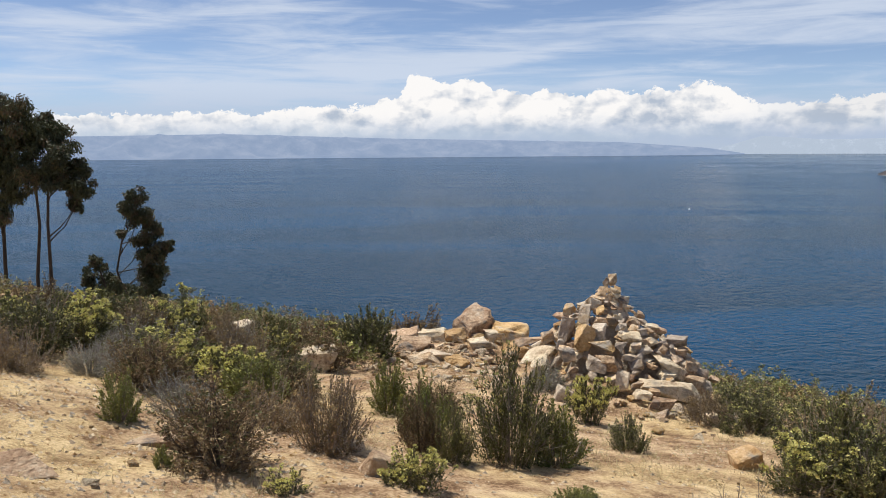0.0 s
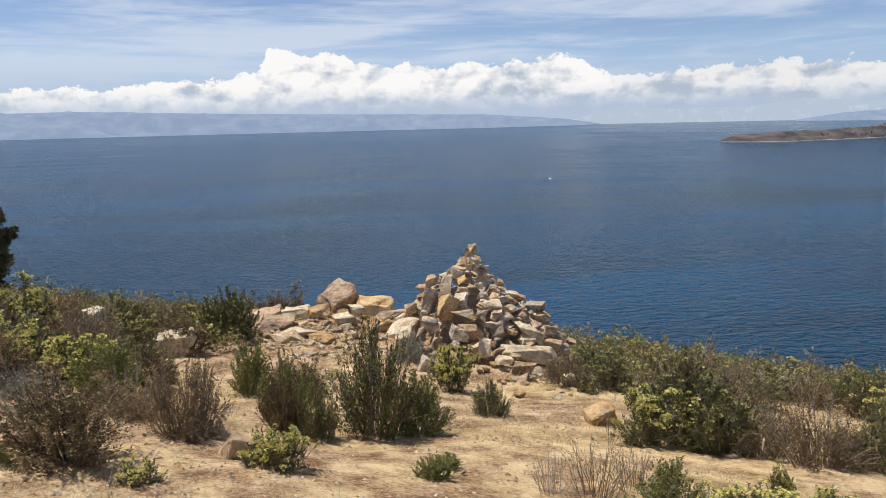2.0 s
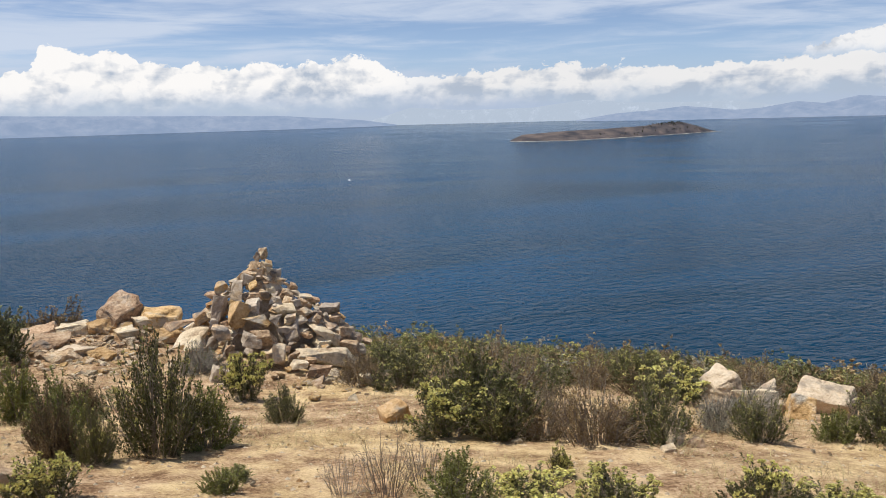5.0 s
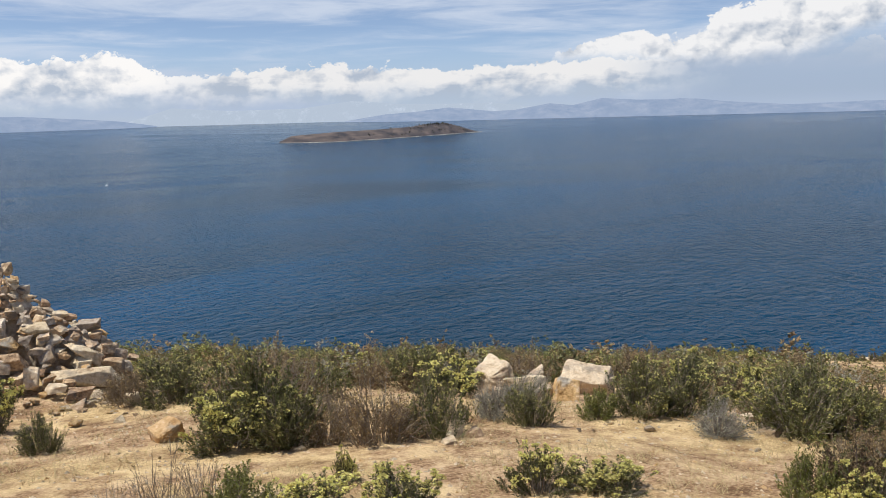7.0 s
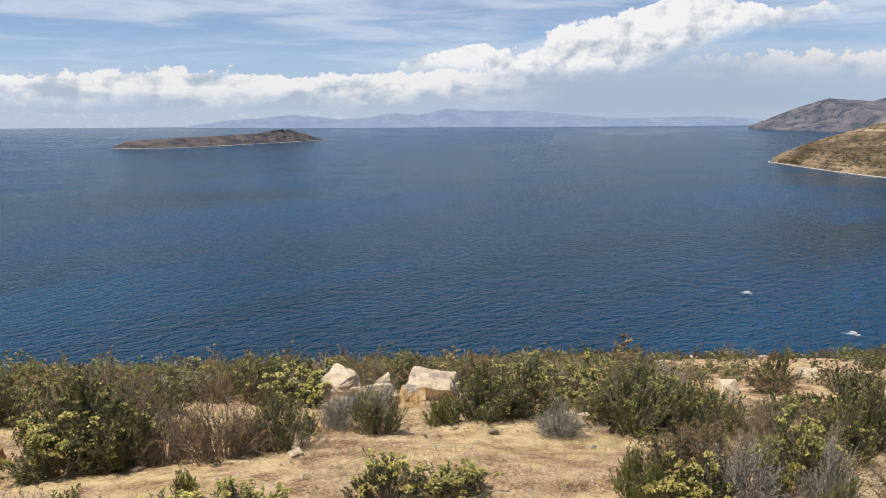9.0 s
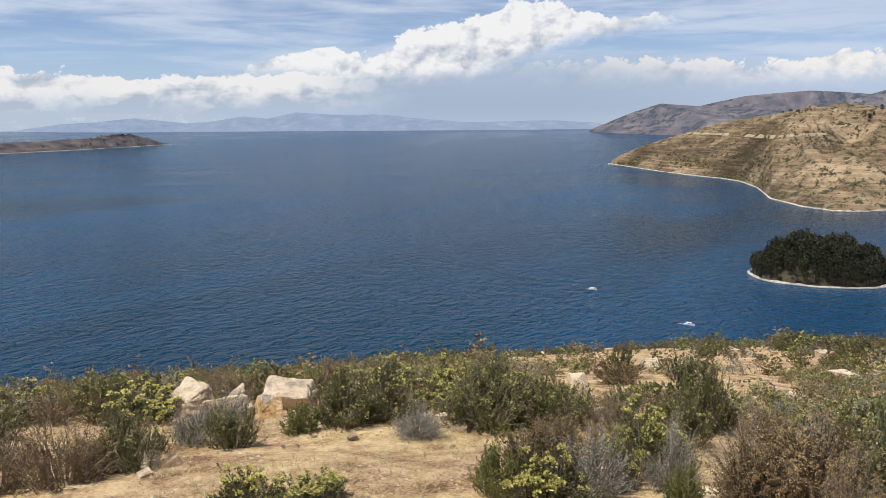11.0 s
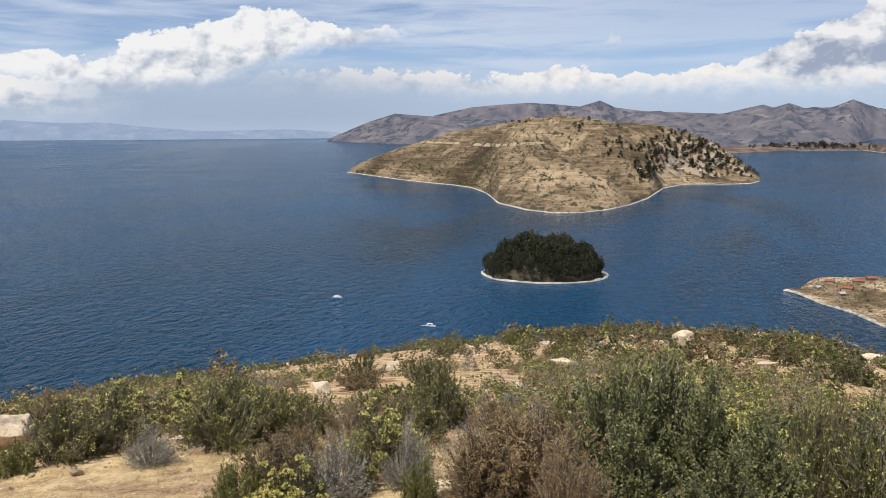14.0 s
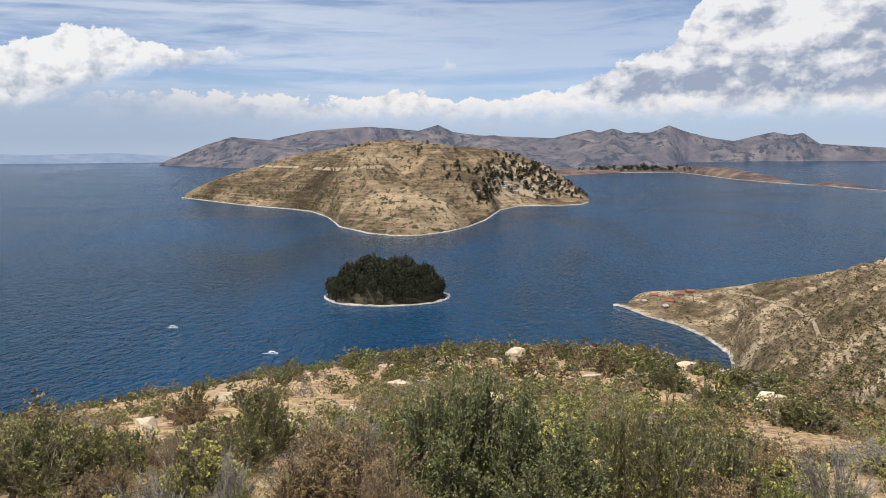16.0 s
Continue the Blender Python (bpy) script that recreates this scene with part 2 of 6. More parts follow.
def ground_material():
    m = bpy.data.materials.new("dry_ground")
    m.use_nodes = True
    n = Nodes(m.node_tree)
    at = n.add("ShaderNodeTexCoord").outputs["Object"]
    patch = n.noise(at, 0.55, 5.0, 0.6)
    mid = n.noise(at, 3.5, 6.0, 0.65)
    grit = n.noise(at, 38.0, 5.0, 0.7)
    straw_at = n.add("ShaderNodeMapping")
    n.put(straw_at.inputs["Vector"], at)
    straw_at.inputs["Scale"].default_value = (26, 90, 20)
    straw_at.inputs["Rotation"].default_value = (0, 0, 0.6)
    straw = n.noise(straw_at.outputs[0], 1.0, 3.0, 0.7, 1.5)
    earth = n.ramp(n.math("MULTIPLY_ADD", grit, 0.45, n.math("MULTIPLY", mid, 0.55)), [(0.40, (0.16, 0.092, 0.050)), (0.48, (0.36, 0.235, 0.135)), (0.58, (0.61, 0.45, 0.29))])
    grass = n.ramp(n.math("MULTIPLY_ADD", straw, 0.55, n.math("MULTIPLY", mid, 0.45)), [(0.40, (0.20, 0.13, 0.06)), (0.48, (0.45, 0.315, 0.155)), (0.58, (0.70, 0.54, 0.31))])
    c = n.mix(n.smooth(n.math("MULTIPLY_ADD", mid, 0.35, n.math("MULTIPLY", patch, 0.65)), 0.455, 0.585), earth, grass)
    p = n.add("ShaderNodeBsdfPrincipled")
    n.put(p.inputs["Base Color"], c)
    p.inputs["Roughness"].default_value = 0.95
    p.inputs["Specular IOR Level"].default_value = 0.15
    b = n.add("ShaderNodeBump")
    b.inputs["Strength"].default_value, b.inputs["Distance"].default_value = 0.8, 0.035
    n.put(b.inputs["Height"], n.math("ADD", n.math("MULTIPLY", grit, 0.5), n.math("ADD", n.math("MULTIPLY", mid, 0.6), n.math("MULTIPLY", straw, 0.25))))
    n.put(p.inputs["Normal"], b.outputs[0])
    n.put(n.add("ShaderNodeOutputMaterial").inputs[0], p.outputs[0])
    return m


WATER = water_material()
GROUND = ground_material()
STONE = material("sandstone", [(0.34, (0.18, 0.108, 0.062)), (0.45, (0.46, 0.305, 0.185)), (0.54, (0.63, 0.46, 0.30)), (0.68, (0.79, 0.66, 0.50))], 5.0, 0.92, 1.0, 20.0, spread=0.42, bump_dist=0.05, hue=0.012, stain=((0.23, 0.20, 0.175), 0.8))
STONE_GOLD = material("golden_sandstone", [(0.34, (0.24, 0.13, 0.05)), (0.46, (0.52, 0.33, 0.15)), (0.58, (0.66, 0.46, 0.25)), (0.70, (0.76, 0.62, 0.45))], 4.5, 0.92, 1.0, 20.0, spread=0.25, bump_dist=0.05, hue=0.012, stain=((0.42, 0.38, 0.32), 0.8))
STONE_PALE = material("pale_stone", [(0.34, (0.30, 0.205, 0.13)), (0.46, (0.62, 0.49, 0.335)), (0.68, (0.83, 0.72, 0.55))], 4.0, 0.92, 1.0, 16.0, spread=0.18, bump_dist=0.05, hue=0.012, stain=((0.36, 0.30, 0.23), 0.9))
STONE_GREY = material("grey_stone", [(0.32, (0.18, 0.14, 0.11)), (0.47, (0.46, 0.375, 0.29)), (0.68, (0.70, 0.61, 0.50))], 4.0, 0.92, 0.9, 22.0, spread=0.36, bump_dist=0.05, hue=0.012, stain=((0.40, 0.29, 0.17), 0.7))
TWIG = material("shrub_twig", [(0.3, (0.12, 0.097, 0.075)), (0.7, (0.41, 0.345, 0.275))], 20.0, 0.9, spread=0.25)
TWIG_DARK = material("dark_twig", [(0.3, (0.055, 0.042, 0.032)), (0.7, (0.20, 0.155, 0.115))], 20.0, 0.9, spread=0.25)
TWIG_GREY = material("grey_twig", [(0.3, (0.17, 0.145, 0.125)), (0.7, (0.36, 0.315, 0.27))], 20.0, 0.9, spread=0.2)
LEAF_DARK = material("dark_leaf", [(0.3, (0.062, 0.064, 0.024)), (0.7, (0.20, 0.192, 0.072))], 9.0, 0.55, spread=0.45, translucent=0.10)
LEAF_GREEN = material("green_leaf", [(0.3, (0.115, 0.13, 0.034)), (0.7, (0.26, 0.255, 0.075))], 9.0, 0.55, spread=0.4, translucent=0.10)
LEAF_OLIVE = material("olive_leaf", [(0.3, (0.066, 0.080, 0.030)), (0.7, (0.245, 0.252, 0.105))], 9.0, 0.42, spread=0.4, translucent=0.10)
LEAF_TIP = material("leaf_tip", [(0.3, (0.31, 0.30, 0.085)), (0.7, (0.58, 0.54, 0.20))], 9.0, 0.55, spread=0.35, translucent=0.10)
LEAF_BROWN = material("dry_leaf", [(0.3, (0.13, 0.090, 0.048)), (0.7, (0.32, 0.23, 0.125))], 9.0, 0.8, spread=0.4, translucent=0.10)
LEAF_RUST = material("rust_leaf", [(0.3, (0.25, 0.17, 0.08)), (0.7, (0.50, 0.37, 0.19))], 9.0, 0.8, spread=0.35, translucent=0.10)
LEAF_SILVER = material("silver_leaf", [(0.3, (0.17, 0.165, 0.13)), (0.7, (0.40, 0.385, 0.31))], 9.0, 0.7, spread=0.35, translucent=0.10)
FLOWER = material("yellow_flower", [(0.3, (0.44, 0.41, 0.12)), (0.7, (0.70, 0.64, 0.25))], 9.0, 0.7, spread=0.3, translucent=0.2)
STRAW = material("straw", [(0.3, (0.33, 0.245, 0.12)), (0.7, (0.58, 0.47, 0.27))], 9.0, 0.85, spread=0.3, translucent=0.2)
BARK = material("eucalyptus_bark", [(0.3, (0.022, 0.018, 0.015)), (0.7, (0.070, 0.057, 0.046))], 3.0, 0.9, 0.6, 8.0)
EUC_LEAF = material("eucalyptus_leaf", [(0.3, (0.03, 0.04, 0.02)), (0.7, (0.095, 0.1, 0.05))], 3.0, 0.5, spread=0.45, translucent=0.15)
EUC_RUST = material("eucalyptus_new_leaf", [(0.3, (0.055, 0.044, 0.026)), (0.7, (0.14, 0.105, 0.058))], 3.0, 0.5, spread=0.4, translucent=0.15)
WOOD_FAR = material("islet_foliage", [(0.3, (0.020, 0.023, 0.012)), (0.7, (0.062, 0.062, 0.033))], 0.6, 0.95, spread=0.45)
SHORE_ROCK = material("shore_rock", [(0.38, (0.22, 0.19, 0.15)), (0.60, (0.62, 0.57, 0.50))], 0.3, 0.9, 0.6, 1.0, bump_dist=0.5)

# ---- mesh helpers ----


def mesh_of(name, verts, faces, mats, slots=None, smooth=False):
    me = bpy.data.meshes.new(name)
    me.from_pydata([tuple(v) for v in verts], [], faces)
    for m in mats:
        me.materials.append(m)
    if slots is not None:
        me.polygons.foreach_set("material_index", slots)
    if smooth:
        me.polygons.foreach_set("use_smooth", [True] * len(me.polygons))
    me.update()
    return me


def part(name, bm, mat, parent, label=""):
    """Links a bmesh or a mesh as one object under a thing or a part."""
    if isinstance(bm, bmesh.types.BMesh):
        me = bpy.data.meshes.new(name)
        bm.to_mesh(me)
        bm.free()
        me.materials.append(mat)
    else:
        me = bm
    ob = new(name, me)
    ob.parent = parent
    return tagged(ob, label)


def lake_z(r):
    return LAKE_Z + 68.0 * max(0.0, (r - 1200.0) / 3700.0) ** 1.5


def polar(az, r):
    return r * math.sin(radians(az)), r * math.cos(radians(az))


def lerp_rows(rows, a):
    """Linear reading of rows by their first column."""
    if a <= rows[0][0]:
        return rows[0][1:]
    for p, q in zip(rows, rows[1:]):
        if a <= q[0]:
            f = (a - p[0]) / (q[0] - p[0])
            return tuple(u + (v - u) * f for u, v in zip(p[1:], q[1:]))
    return rows[-1][1:]


BUMPS = ((5, 3, 0.21502), (0.5, 6, -0.22458), (-3.5, 8.5, -0.3569), (14.6, -5.8, -0.32334), (21, -8.5, -0.31304), (-6, 16, -0.45), (-9.5, 17, -0.4), (-4.5, 20, -0.4), (-9, 22, -0.4))


def hill(x, y):
    """The height of the hilltop's ground."""
    r = math.hypot(x, y)
    k = min(1.0, 48.0 / max(r, 1e-6))
    u, v = x * k, y * k
    z = EYE - 1.59261 - 0.173 * u + 0.00156 * v - 0.00056 * u * u - 0.00102 * u * v - 0.00807 * v * v
    for a, b, h in BUMPS:
        z += h * math.exp(-((u - a) ** 2 + (v - b) ** 2) / 18.0)
    z -= 0.12 * max(0.0, -v - 6.0)
    z += 0.24 * math.exp(-((x - 0.15) / 1.1) ** 2 - ((y - 10.5) / 0.8) ** 2)
    z += 0.28 * math.exp(-((x - 2.05) / 0.75) ** 2 - ((y - 9.25) / 0.6) ** 2)
    z += 0.22 * math.exp(-((x - 0.78) / 0.7) ** 2 - ((y - 10.95) / 0.5) ** 2)
    if r > 48.0:
        z -= (r - 48.0) * 0.30 + 0.0022 * min(r - 48.0, 150.0) ** 2
    return z


def rough_hill(x, y):
    r = math.hypot(x, y)
    k = max(0.25, min(1.0, 1.0 - (r - 9.0) / 6.0))
    z = hill(x, y) + 0.05 * k * noise.noise((x * 0.8, y * 0.8, 2.0)) + 0.022 * k * noise.noise((x * 2.7, y * 2.7, 5.0))
    if r > 60:
        z += min(2.0, (r - 60) * 0.04) * noise.noise((x * 0.06, y * 0.06, 9.0))
    return z


def grid_mesh(name, points, mats, smooth=True, close=False):
    """A sheet through rows of points."""
    n, m = len(points), len(points[0])
    verts = [p for row in points for p in row]
    faces = []
    for i in range(n - 1):
        for j in range(m if close else m - 1):
            k = (j + 1) % m
            faces.append((i * m + j, i * m + k, (i + 1) * m + k, (i + 1) * m + j))
    return mesh_of(name, verts, faces, mats, smooth=smooth)


# ---- lake and near hill ----
rings = [0.0] + [30.0 * 1.075 ** i for i in range(71)] + [4950.0]
lake = new("water", grid_mesh("water", [[(r * math.cos(a), r * math.sin(a), lake_z(r)) for a in (-j * math.tau / 144 for j in range(144))] for r in rings], [WATER], close=True))
tagged(lake, "wide dark blue lake ruffled by wind", "lake", kind="structure")

radii = [0.15 * 1.0 + 0.14 * i for i in range(120)] + [17.0 * 1.028 ** i for i in range(112)]
ground = new("ground", grid_mesh("ground", [[(r * math.cos(a), r * math.sin(a), rough_hill(r * math.cos(a), r * math.sin(a))) for a in (-j * math.tau / 480 for j in range(480))] for r in radii], [GROUND], close=True))
tagged(ground, "dry tan earth and straw on a hilltop", "ground", kind="structure")

# ---- far land ----


def slope_material(name, colours, patch, bands, speck, dark):
    """Dry hillside: broad patches, fine level terraces and dark specks of scrub."""
    m = bpy.data.materials.new(name)
    m.use_nodes = True
    n = Nodes(m.node_tree)
    at = n.add("ShaderNodeTexCoord").outputs["Object"]
    level = n.add("ShaderNodeMapping")
    n.put(level.inputs["Vector"], at)
    level.inputs["Scale"].default_value = (bands * 0.05, bands * 0.05, bands)
    steps = n.noise(level.outputs[0], 1.0, 5.0, 0.65, 1.2)
    f = n.math("ADD", n.math("MULTIPLY", n.noise(at, patch, 8.0, 0.66), 0.66), n.math("MULTIPLY", steps, 0.34))
    c = n.ramp(f, colours)
    c = n.mix(n.smooth(n.noise(at, speck, 5.0, 0.7), 0.52, 0.60), c, dark)
    p = n.add("ShaderNodeBsdfPrincipled")
    n.put(p.inputs["Base Color"], c)
    p.inputs["Roughness"].default_value = 0.97
    p.inputs["Specular IOR Level"].default_value = 0.05
    b = n.add("ShaderNodeBump")
    b.inputs["Strength"].default_value, b.inputs["Distance"].default_value = 0.9, 0.35 / patch * 0.05
    n.put(b.inputs["Height"], n.math("ADD", n.noise(at, patch * 6, 8.0, 0.65), n.math("MULTIPLY", steps, 0.5)))
    n.put(p.inputs["Normal"], b.outputs[0])
    n.put(n.add("ShaderNodeOutputMaterial").inputs[0], p.outputs[0])
    return m


LAND = slope_material("dry_slope", [(0.40, (0.056, 0.040, 0.027)), (0.47, (0.140, 0.102, 0.065)), (0.53, (0.236, 0.174, 0.110)), (0.62, (0.39, 0.295, 0.188))], 0.007, 0.24, 0.09, (0.062, 0.058, 0.038))
LAND_NEAR = slope_material("scrub_slope", [(0.40, (0.085, 0.062, 0.039)), (0.46, (0.165, 0.122, 0.077)), (0.52, (0.28, 0.21, 0.134)), (0.575, (0.50, 0.39, 0.262))], 0.030, 0.45, 0.42, (0.072, 0.060, 0.036))
# brown land whose bluish distance haze is added through a weak emission
LAND_HAZED = hazed_land_material("hazed_island", [(0.36, (0.03, 0.028, 0.026)), (0.50, (0.085, 0.068, 0.055)), (0.66, (0.15, 0.115, 0.092))], (0.040, 0.044, 0.064), 0.016, 30.0)
LAND_FAR_HAZED = hazed_land_material("hazed_far_slope", [(0.35, (0.045, 0.042, 0.044)), (0.52, (0.10, 0.082, 0.074)), (0.68, (0.165, 0.138, 0.118))], (0.088, 0.098, 0.142), 0.009, 28.0, (0.012, 0.018, 0.014))
SPIT_HAZED = hazed_land_material("hazed_spit", [(0.36, (0.045, 0.035, 0.028)), (0.50, (0.13, 0.085, 0.058)), (0.66, (0.23, 0.16, 0.11))], (0.042, 0.044, 0.058), 0.02, 12.0)
# the blue of these hills is mostly haze, given as emission
HAZY = hazed_land_material("hazy_hill", [(0.35, (0.028, 0.032, 0.040)), (0.52, (0.060, 0.060, 0.064)), (0.66, (0.092, 0.088, 0.086))], (0.245, 0.325, 0.475), 0.012, 22.0)
SNOW = hazed_land_material("hazed_snow", [(0.54, (0.01, 0.01, 0.01)), (0.68, (0.085, 0.085, 0.09))], (0.47, 0.55, 0.665), 0.018)


def polar_land(name, rows, mat, label, category, rough=0.0, rscale=0.01, steps=160, across=36, curve=0.8, back=500.0, terrace=0.0, kind="structure", span=None):
    """A shore that rises to a skyline. rows: azimuth, shore distance, ridge distance, elevation of the ridge, all in degrees and metres."""
    a0, a1 = span or (rows[0][0], rows[-1][0])
    sheet = []
    for i in range(steps + 1):
        a = a0 + (a1 - a0) * i / steps
        rs, rr, e = lerp_rows(rows, a)
        zr = EYE + rr * math.tan(radians(e))
        line = []
        for j in range(across + 1):
            if j == 0:
                r, z = rs - 6.0, lake_z(rs) - 5.0
            elif j <= across - 8:
                s = (j - 1) / (across - 9)
                r = rs + (rr - rs) * s
                z0 = lake_z(r)
                x, y = polar(a, r)
                z = z0 + 0.6 + max(0.0, zr - z0) * s ** curve
                lump = (noise.ridged_multi_fractal((x * rscale, y * rscale, 4.0), 0.9, 2.1, 5, 1.0, 2.0) - 1.15) * 0.8 * rough * min(1.0, 4 * s) * (1.0 - s ** 6)
                z = max(z0 + 0.4, z + lump * max(4.0, zr - z0))
                if terrace:
                    q = z / terrace
                    z = terrace * (math.floor(q) + min(1.0, (q - math.floor(q)) * 0.55 + 0.45 * max(0.0, (q - math.floor(q) - 0.7) / 0.3)))
            else:
                s = (j - across + 8) / 8
                r = rr + back * s
                z = zr + (lake_z(r) - 8.0 - zr) * s * s * (3 - 2 * s)
            x, y = polar(a, r)
            line.append((x, y, z))
        sheet.append(line)
    ob = new(name, grid_mesh(name, [list(c) for c in zip(*sheet)], [mat]))
    for p in ob.data.polygons:
        p.flip()
    return tagged(ob, label, category, kind=kind)


PENINSULA = [(69.2, 1972, 1990, -2.80), (70.0, 1900, 1985, -2.19), (71.3, 1800, 1970, -1.59), (72.7, 1710, 1960, -1.12), (74.6, 1612, 1950, -0.58), (76.4, 1548, 1930, -0.03), (77.6, 1480, 1910, 0.15), (78.6, 1359, 1890, 0.32), (79.4, 1180, 1870, 0.44),
             (81.3, 1080, 1840, 0.81), (83.2, 1040, 1820, 0.89), (84.7, 1045, 1820, 0.81), (86.6, 1090, 1850, 0.57), (88.0, 1165, 1880, 0.47), (89.2, 1283, 1930, 0.37), (90.2, 1499, 2000, 0.15), (91.5, 1600, 2060, -0.10), (93.0, 1618, 2080, -0.65), (94.0, 1622, 2060, -1.25), (94.7, 1630, 2000, -1.8), (95.6, 1654, 1900, -2.50), (96.1, 1720, 1740, -3.1)]
peninsula = polar_land("peninsula", PENINSULA, LAND, "dry brown headland with terraced slopes and a pale shore", "headland", 0.46, 0.0042, 300, 130, 0.78, 500, 5.5)
back_hill = polar_land("backdrop_headland", [(67.9, 4300, 4320, -0.55), (69.2, 4150, 4330, 0.0), (70.7, 4000, 4330, 0.61), (72.4, 3900, 4330, 1.15), (74.2, 3800, 4330, 1.01), (75.7, 3700, 4330, 0.90), (80, 3600, 4330, 0.9)], LAND_FAR_HAZED, "far brown headland across the lake", "headland", 0.35, 0.0025, 90, 40, 0.75, 300)
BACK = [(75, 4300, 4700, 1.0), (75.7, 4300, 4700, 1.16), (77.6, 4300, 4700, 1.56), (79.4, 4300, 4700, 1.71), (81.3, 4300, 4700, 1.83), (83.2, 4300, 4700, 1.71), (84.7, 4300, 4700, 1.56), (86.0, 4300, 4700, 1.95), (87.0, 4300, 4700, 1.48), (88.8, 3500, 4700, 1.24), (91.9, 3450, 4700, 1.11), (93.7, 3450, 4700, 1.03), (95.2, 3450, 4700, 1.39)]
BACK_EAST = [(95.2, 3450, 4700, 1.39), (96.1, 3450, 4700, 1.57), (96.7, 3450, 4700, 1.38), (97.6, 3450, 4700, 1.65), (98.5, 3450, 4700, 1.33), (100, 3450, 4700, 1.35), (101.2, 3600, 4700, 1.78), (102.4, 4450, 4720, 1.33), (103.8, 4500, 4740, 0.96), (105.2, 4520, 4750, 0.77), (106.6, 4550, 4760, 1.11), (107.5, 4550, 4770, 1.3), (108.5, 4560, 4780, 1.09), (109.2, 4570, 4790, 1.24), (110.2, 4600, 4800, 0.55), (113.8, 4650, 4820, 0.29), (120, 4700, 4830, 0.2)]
polar_land("backdrop_ridge", BACK, LAND_FAR_HAZED, "far bare brown ridge behind the headland", "mountains", 0.42, 0.0022, 200, 44, 0.95, 150)
polar_land("backdrop_peaks", BACK_EAST, LAND_FAR_HAZED, "far bare brown peaks with scattered woods", "mountains", 0.42, 0.0022, 220, 44, 0.95, 120)
polar_land("sand_spit", [(93.5, 2950, 3300, -1.05), (98.2, 3270, 3420, -0.95), (101.8, 3320, 3420, -0.82), (103.5, 3050, 3180, -0.85), (105.3, 2790, 2950, -1.02), (107.0, 2660, 2790, -1.35), (108.6, 2540, 2640, -1.76), (109.4, 2500, 2530, -2.0), (110.5, 2440, 2510, -1.84), (111.2, 2415, 2480, -1.78), (112.5, 2340, 2400, -1.98), (113.9, 2270, 2310, -2.25), (118, 2150, 2170, -2.5)], SPIT_HAZED, "long low brown spit of land in the water", "spit", 0.2, 0.01, 120, 20, 0.6, 80)
polar_land("far_island", [(27.1, 2790, 2795, -1.6), (27.9, 2765, 2860, -1.24), (30.6, 2750, 2880, -1.07), (33.2, 2840, 2960, -0.98), (35.9, 2960, 3080, -0.84), (36.7, 3000, 3110, -0.70), (38.2, 3090, 3190, -0.64), (39.3, 3170, 3240, -0.95), (40.3, 3240, 3250, -1.28)], LAND_HAZED, "long low brown island with woods on its crest", "island", 0.12, 0.008, 120, 24, 0.7, 100)
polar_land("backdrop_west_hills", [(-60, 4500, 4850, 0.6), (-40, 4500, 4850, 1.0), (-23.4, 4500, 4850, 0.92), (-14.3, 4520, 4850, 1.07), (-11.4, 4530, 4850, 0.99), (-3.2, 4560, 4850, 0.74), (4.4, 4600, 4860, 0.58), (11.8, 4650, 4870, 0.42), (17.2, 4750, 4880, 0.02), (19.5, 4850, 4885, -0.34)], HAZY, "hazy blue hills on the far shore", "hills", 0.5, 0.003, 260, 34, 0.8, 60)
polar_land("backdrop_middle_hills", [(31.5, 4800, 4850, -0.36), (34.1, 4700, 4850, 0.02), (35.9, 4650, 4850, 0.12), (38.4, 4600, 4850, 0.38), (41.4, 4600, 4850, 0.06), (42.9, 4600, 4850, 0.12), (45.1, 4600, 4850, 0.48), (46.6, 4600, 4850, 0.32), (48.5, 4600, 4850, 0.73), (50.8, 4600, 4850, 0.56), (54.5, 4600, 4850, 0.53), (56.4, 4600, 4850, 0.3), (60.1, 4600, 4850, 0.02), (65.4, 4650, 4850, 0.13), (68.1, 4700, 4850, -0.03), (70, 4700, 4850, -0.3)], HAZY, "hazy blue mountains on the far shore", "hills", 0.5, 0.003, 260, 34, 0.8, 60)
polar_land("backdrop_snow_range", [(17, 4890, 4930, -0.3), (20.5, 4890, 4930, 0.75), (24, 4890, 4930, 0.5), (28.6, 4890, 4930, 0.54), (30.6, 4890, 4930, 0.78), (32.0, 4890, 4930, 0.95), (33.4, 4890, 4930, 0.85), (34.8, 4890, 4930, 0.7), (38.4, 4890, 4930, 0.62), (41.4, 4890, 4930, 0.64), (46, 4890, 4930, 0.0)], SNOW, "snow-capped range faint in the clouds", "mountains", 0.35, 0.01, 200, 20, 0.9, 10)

# the shore and slope below the hilltop
SLOPE = [(97.9, 566, 570, -10.0), (98.6, 560, 585, -9.9), (100.2, 528, 580, -9.33), (102, 508, 575, -9.1), (103.8, 478, 570, -8.93), (105.4, 440, 550, -8.6), (105.9, 390, 545, -8.5), (107.2, 330, 530, -8.16), (110.5, 260, 500, -7.38), (114.1, 200, 470, -6.33), (122, 180, 440, -4.5), (140, 170, 420, -3.0)]


